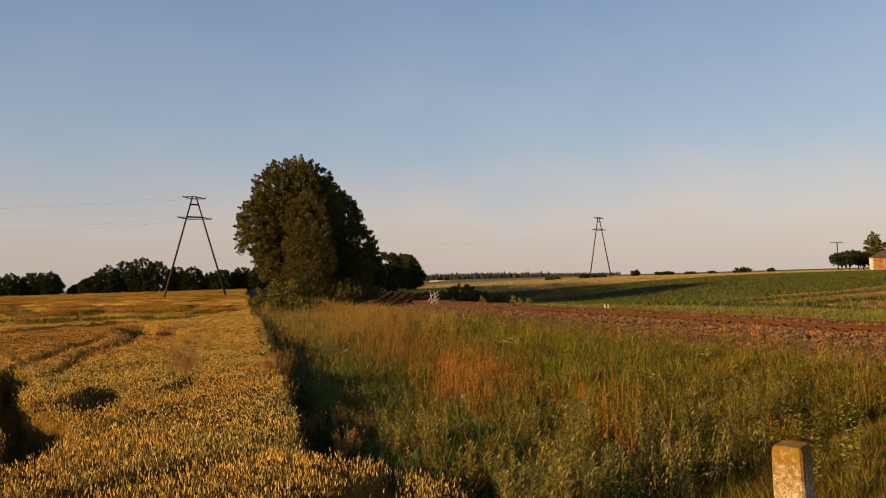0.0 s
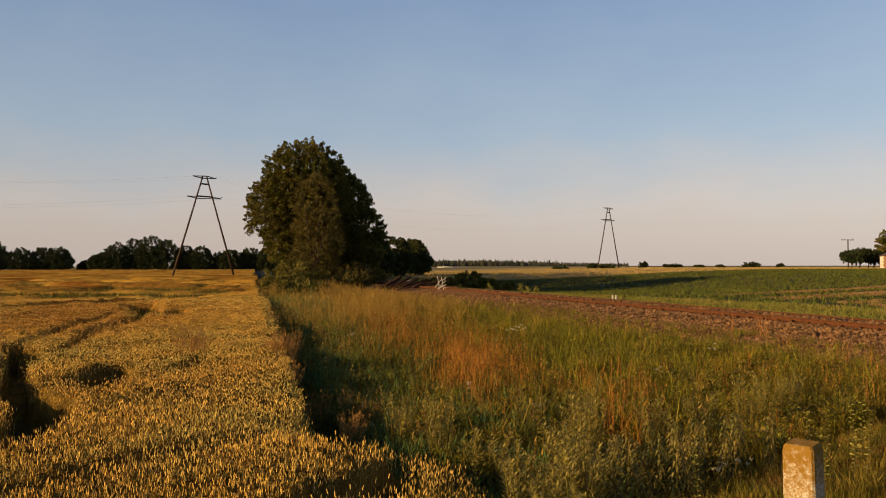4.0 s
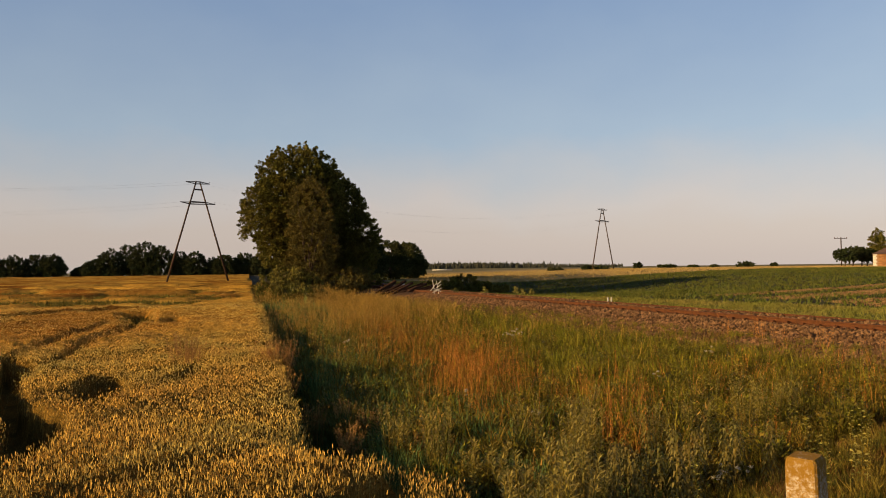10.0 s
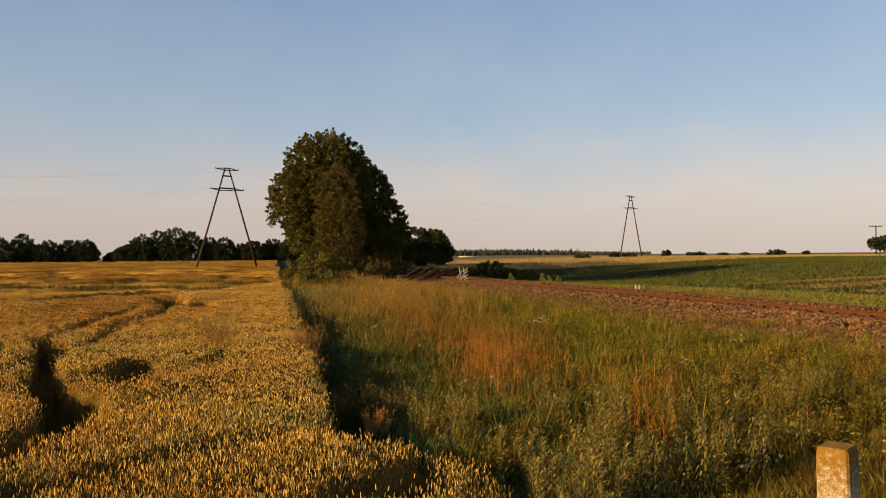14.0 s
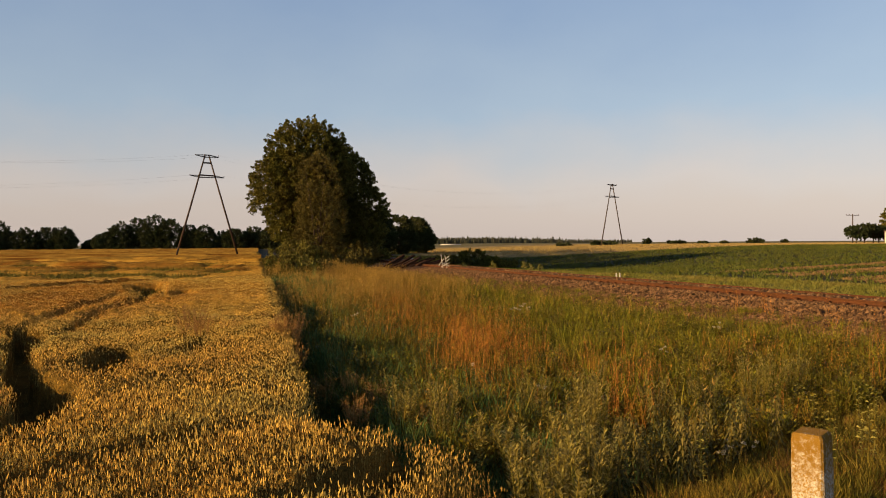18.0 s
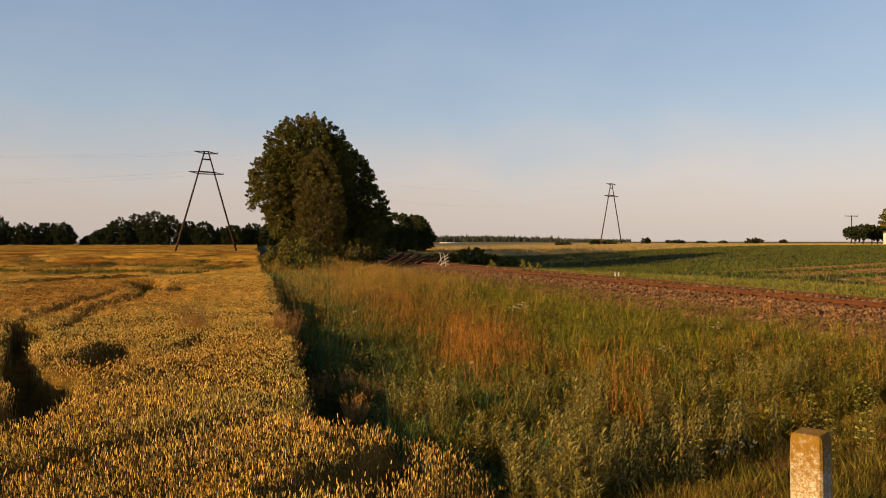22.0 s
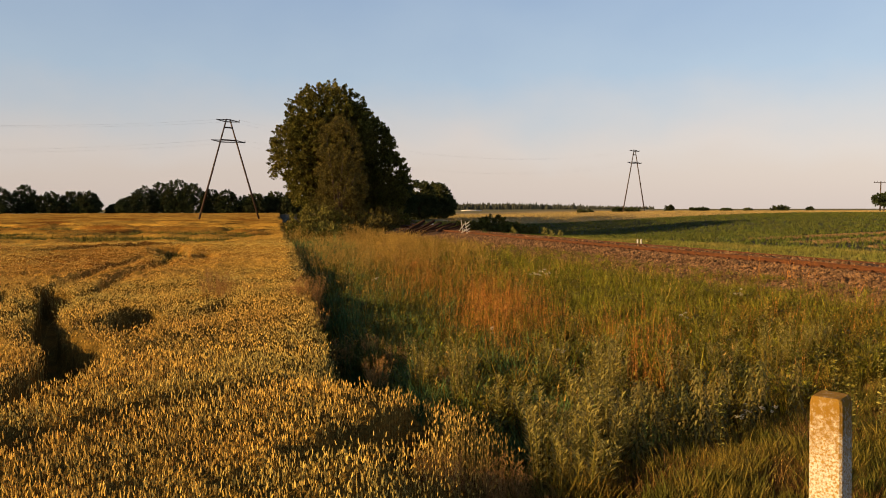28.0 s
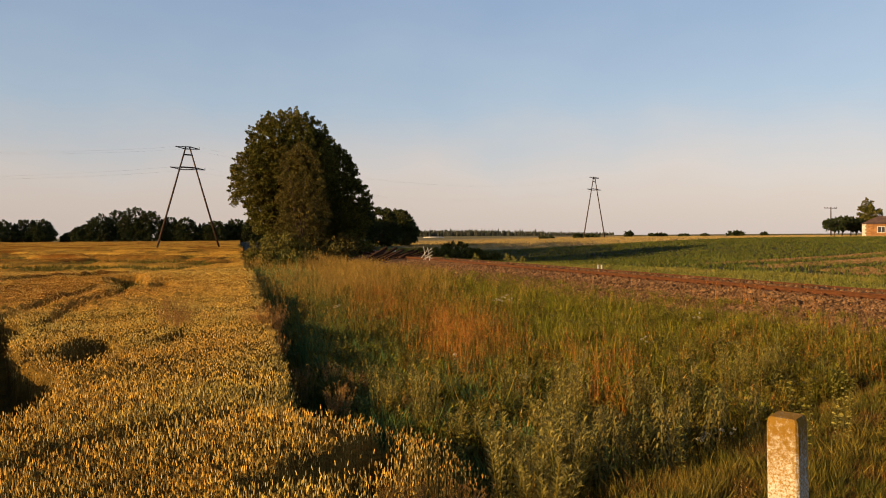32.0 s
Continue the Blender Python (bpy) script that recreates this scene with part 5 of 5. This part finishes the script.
# white umbels in the meadow
for i, (x, y, k) in enumerate([(1.85, 14.6, 0.95), (2.0, 14.8, 0.9), (1.75, 14.7, 0.8), (2.02, 5.02, 0.55), (2.13, 4.95, 0.5), (1.95, 4.85, 0.5), (0.55, 8.6, 0.7), (4.4, 11.2, 0.8), (3.0, 9.4, 0.7), (-1.3, 14.0, 0.8), (1.1, 7.2, 0.7)]):
    rr = np.random.default_rng(200 + i)
    t = thing("yarrow_plant", x, y, float(land(x, y)), "wild flower with small white umbels", "flower", "white wild flowers", rz=i * 50)
    for j in range(4):
        s, f = Shape(), Shape()
        top = Vector((rr.normal(0, 0.05), rr.normal(0, 0.05), 0.44 + rr.uniform(-0.08, 0.05)))
        s.tube([(0, 0, -0.02), tuple(top)], [0.003, 0.002], 3)
        for _ in range(16):
            a, q = rr.uniform(0, 6.28), rr.uniform(0, 0.035)
            c = top + Vector((cos(a) * q, sin(a) * q, rr.uniform(-0.02, 0.012)))
            f.box(tuple(c - Vector((0.006, 0.006, 0.002))), tuple(c + Vector((0.006, 0.006, 0.003))))
        part("umbel", f.mesh("umbel", [M["flower"]]), part("stem", s.mesh("stem", [M["weed"]]), t), "small white flower heads")
    t.scale = (k, k, k)

# ---------------------------------------------------------------- marks along the railway


def plank(parent, name, a, b, w, mat):
    s = Shape()
    s.tube([a, b], [w, w], 4)
    return part(name, s.mesh(name, [mat]), parent)


sign = thing("white_lattice", 0.95, 36.0, float(land(0.95, 36.0)), "small white wooden lattice of crossed battens beside the track", "lattice", rz=8)
sign.scale = (0.85, 0.85, 1.0)
gz = float(land(0.95, 36.0))
for a, b in (((-0.06, 0, 0), (-0.20, 0, 1.42 - gz)), ((0.18, 0, 0), (0.02, 0, 1.38 - gz))):
    plank(sign, "upright", a, b, 0.024, M["greywood"])
for z0, z1, x0, x1 in ((0.88, 1.22, -0.33, -0.02), (0.86, 1.02, -0.05, 0.30), (1.02, 1.20, 0.0, 0.30), (1.17, 1.33, 0.02, 0.27), (1.0, 0.84, -0.10, 0.28), (0.80, 0.97, -0.22, 0.12)):
    plank(sign, "batten", (x0, -0.025, z0 - gz), (x1, -0.025, z1 - gz), 0.022, M["greywood"])


# old sleepers thrown against the bank of the bend
rng = np.random.default_rng(41)
old = Shape()
old.box((-0.085, 0, -0.06), (0.085, 1.35, 0.06))
old_mesh = old.mesh("old_sleeper", [M["oldwood"]])
for i in range(15):
    k = i / 14
    x, y = -2.35 + 2.45 * k, 40.7 + 0.5 * (i % 2) - 0.5 * k + rng.normal(0, 0.1)
    z = float(land(x, y)) + 0.03 + (0.16 if i % 2 else 0.0)
    o = tagged(new("old_sleeper", old_mesh), "dark old wooden sleeper thrown against the railway bank", "sleeper", "old sleepers on the bank")
    o.matrix_basis = pose(x, y, z, 24 - 13 * k + rng.normal(0, 3), rng.normal(0, 8), -48 + rng.normal(0, 9))


def marker(x, y, w, h, label):
    bm = bmesh.new()
    bmesh.ops.create_cube(bm, size=1.0)
    for v in bm.verts:
        k = 0.86 if v.co.z > 0 else 1.0
        v.co = Vector((v.co.x * w * k, v.co.y * w * k, (v.co.z + 0.5) * (h + 0.1) - 0.1))
    bmesh.ops.bevel(bm, geom=bm.edges[:], offset=w * 0.12, segments=2, affect="EDGES")
    me = bpy.data.meshes.new("marker_stone")
    bm.to_mesh(me)
    bm.free()
    me.materials.append(M["whitewash"])
    o = tagged(new("marker_stone", me), label, "marker", "white marker stones")
    o.matrix_basis = pose(x, y, float(land(x, y)), 0, 0, 18)


for dx in (-0.05, 0.06):
    marker(6.72 + dx * 1.1, 26.0, 0.045, 0.88 - float(land(6.72, 26.0)), "small white painted marker stone beside the track")
marker(-1.0, 58.0, 0.22, 0.30, "low white marker stone beside the track")
marker(-0.7, 58.4, 0.10, 0.22, "low white marker stone beside the track")

# tall single weeds on the far side of the rails
for i, (x, y, h) in enumerate([(3.1, 34.6, 0.75), (3.25, 34.9, 0.55), (4.7, 35.3, 0.95), (4.95, 35.1, 0.8), (5.3, 34.6, 0.7), (1.9, 36.4, 0.6), (7.6, 30.2, 0.4), (8.0, 29.5, 0.45)]):
    h = h * 0.62
    build_tree("roadside_weed", x, y, [(0, 0, h * 0.6, h * 0.2, h * 0.2, h * 0.42)], 14, 12, 0.045, 0.08, M["paleweed"], "tall pale weed beside the rails", h * 0.3, 0.012, 160 + i, 2, "weeds beside the rails", "weed")

# ---------------------------------------------------------------- house and garden on the rise


def box_part(name, lo, hi, mat, parent, label=""):
    s = Shape()
    s.box(lo, hi)
    return part(name, s.mesh(name, [mat]), parent, label)


def build_house():
    hx, hy, hz = 77.6, 125.0, 1.2
    h = thing("brick_house", hx, hy, hz, "small brick house with white corner blocks and a brown hipped roof", "house", rz=-31)
    wall = box_part("wall", (0.0, 0.0, -0.3), (7.4, 6.0, 2.35), M["mortar"], h, "brick wall")
    rng = np.random.default_rng(4)
    # courses of brick on the two walls that are seen, large enough to tell apart
    bs = Shape()
    bs.box((0, 0, 0), (0.44, 0.03, 0.135))
    bme = bs.mesh("brick", [M["brick"]])
    for r in range(15):
        for c in range(13):
            x = 0.62 + c * 0.455 + (0.22 if r % 2 else 0)
            if 2.2 < x + 0.22 < 3.4 and 4 < r < 12 or x > 6.3:
                continue
            part("brick", bme, wall, "", pose(x, -0.03, 0.02 + r * 0.152))
    for x0 in (0.0, 6.85):
        for r in range(8):
            w = 0.60 if r % 2 else 0.44
            box_part("corner_block", (x0 - 0.03 if x0 == 0 else x0 + 0.58 - w, -0.05, r * 0.29), (x0 - 0.03 + w if x0 == 0 else x0 + 0.58, 0.25, r * 0.29 + 0.275), M["whitewash"], wall, "white corner block")
    win = box_part("window", (2.2, -0.02, 0.75), (3.4, 0.0, 1.85), M["glass"], h, "window")
    for lo, hi in (((2.2, -0.06, 0.75), (2.28, -0.02, 1.85)), ((3.32, -0.06, 0.75), (3.4, -0.02, 1.85)), ((2.28, -0.06, 1.77), (3.32, -0.02, 1.85)), ((2.28, -0.06, 0.75), (3.32, -0.02, 0.83)), ((2.77, -0.06, 0.83), (2.83, -0.02, 1.77))):
        box_part("window_frame", lo, hi, M["whitewash"], win)
    s = Shape()
    e, zt, zr = 0.30, 2.30, 3.65
    a, b, c, d = (-e, -e, zt), (7.4 + e, -e, zt), (7.4 + e, 6 + e, zt), (-e, 6 + e, zt)
    p, q = (2.4, 3.0, zr), (5.2, 3.0, zr)
    s.quad(a, b, q, p)
    s.tri(b, c, q)
    s.quad(c, d, p, q)
    s.tri(d, a, p)
    s.quad(a, d, c, b)
    roof = part("roof", s.mesh("roof", [M["roof"]]), h, "brown hipped roof")
    box_part("chimney", (4.4, 2.7, 3.0), (5.2, 3.3, 4.45), M["whitewash"], roof, "white plastered chimney")


build_house()
pole = thing("utility_pole", 86.5, 150.0, 1.6, "wooden utility pole with a single crossarm", "pole", rz=0)
s = Shape()
s.tube([(0, 0, -0.3), (0, 0, 5.7)], [0.13, 0.10], 8)
part("shaft", s.mesh("shaft", [M["pole"]], True), pole)
s = Shape()
s.tube([(-1.35, 0, 5.5), (1.25, 0, 5.45)], [0.06, 0.06], 6)
arm = part("crossarm", s.mesh("crossarm", [M["pole"]]), pole)
for e in (-1.3, -0.7, 0.7, 1.2):
    s = Shape()
    s.tube([(e, 0, 5.52), (e, 0, 5.6), (e, 0, 5.72)], [0.03, 0.06, 0.03], 6)
    part("insulator", s.mesh("insulator", [M["porcelain"]]), arm)
for i, (x, y, hh, w) in enumerate(((75.0, 129, 3.2, 1.9), (77.6, 131, 3.5, 2.3), (79.8, 132, 3.4, 2.2), (82.0, 134, 3.2, 2.2))):
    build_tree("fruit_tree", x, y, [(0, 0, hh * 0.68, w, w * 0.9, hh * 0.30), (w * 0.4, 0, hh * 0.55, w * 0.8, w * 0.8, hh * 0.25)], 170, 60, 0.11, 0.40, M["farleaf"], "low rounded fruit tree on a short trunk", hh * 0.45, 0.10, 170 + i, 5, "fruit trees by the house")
build_tree("spruce_tree", 88.0, 140, [(0, 0, 6.2, 0.7, 0.7, 1.5), (-0.3, 0, 4.6, 1.5, 1.4, 1.6), (0.8, 0, 4.2, 1.9, 1.5, 1.5), (0.3, 0, 2.6, 2.3, 2.0, 1.6)], 260, 44, 0.15, 0.42, M["leaf"], "pointed green tree behind the house", 2.0, 0.15, 175, 5)

# a long low white sheet of plastic lying far off in the field
s = Shape()
s.tube([(5.3, 250, 1.45), (8.0, 250.4, 1.5), (12.1, 250, 1.45)], [0.16, 0.22, 0.16], 10)
tagged(new("covered_clamp", s.mesh("covered_clamp", [M["whitewash"]], True)), "long low clamp covered with white sheeting in a far field", "clamp")

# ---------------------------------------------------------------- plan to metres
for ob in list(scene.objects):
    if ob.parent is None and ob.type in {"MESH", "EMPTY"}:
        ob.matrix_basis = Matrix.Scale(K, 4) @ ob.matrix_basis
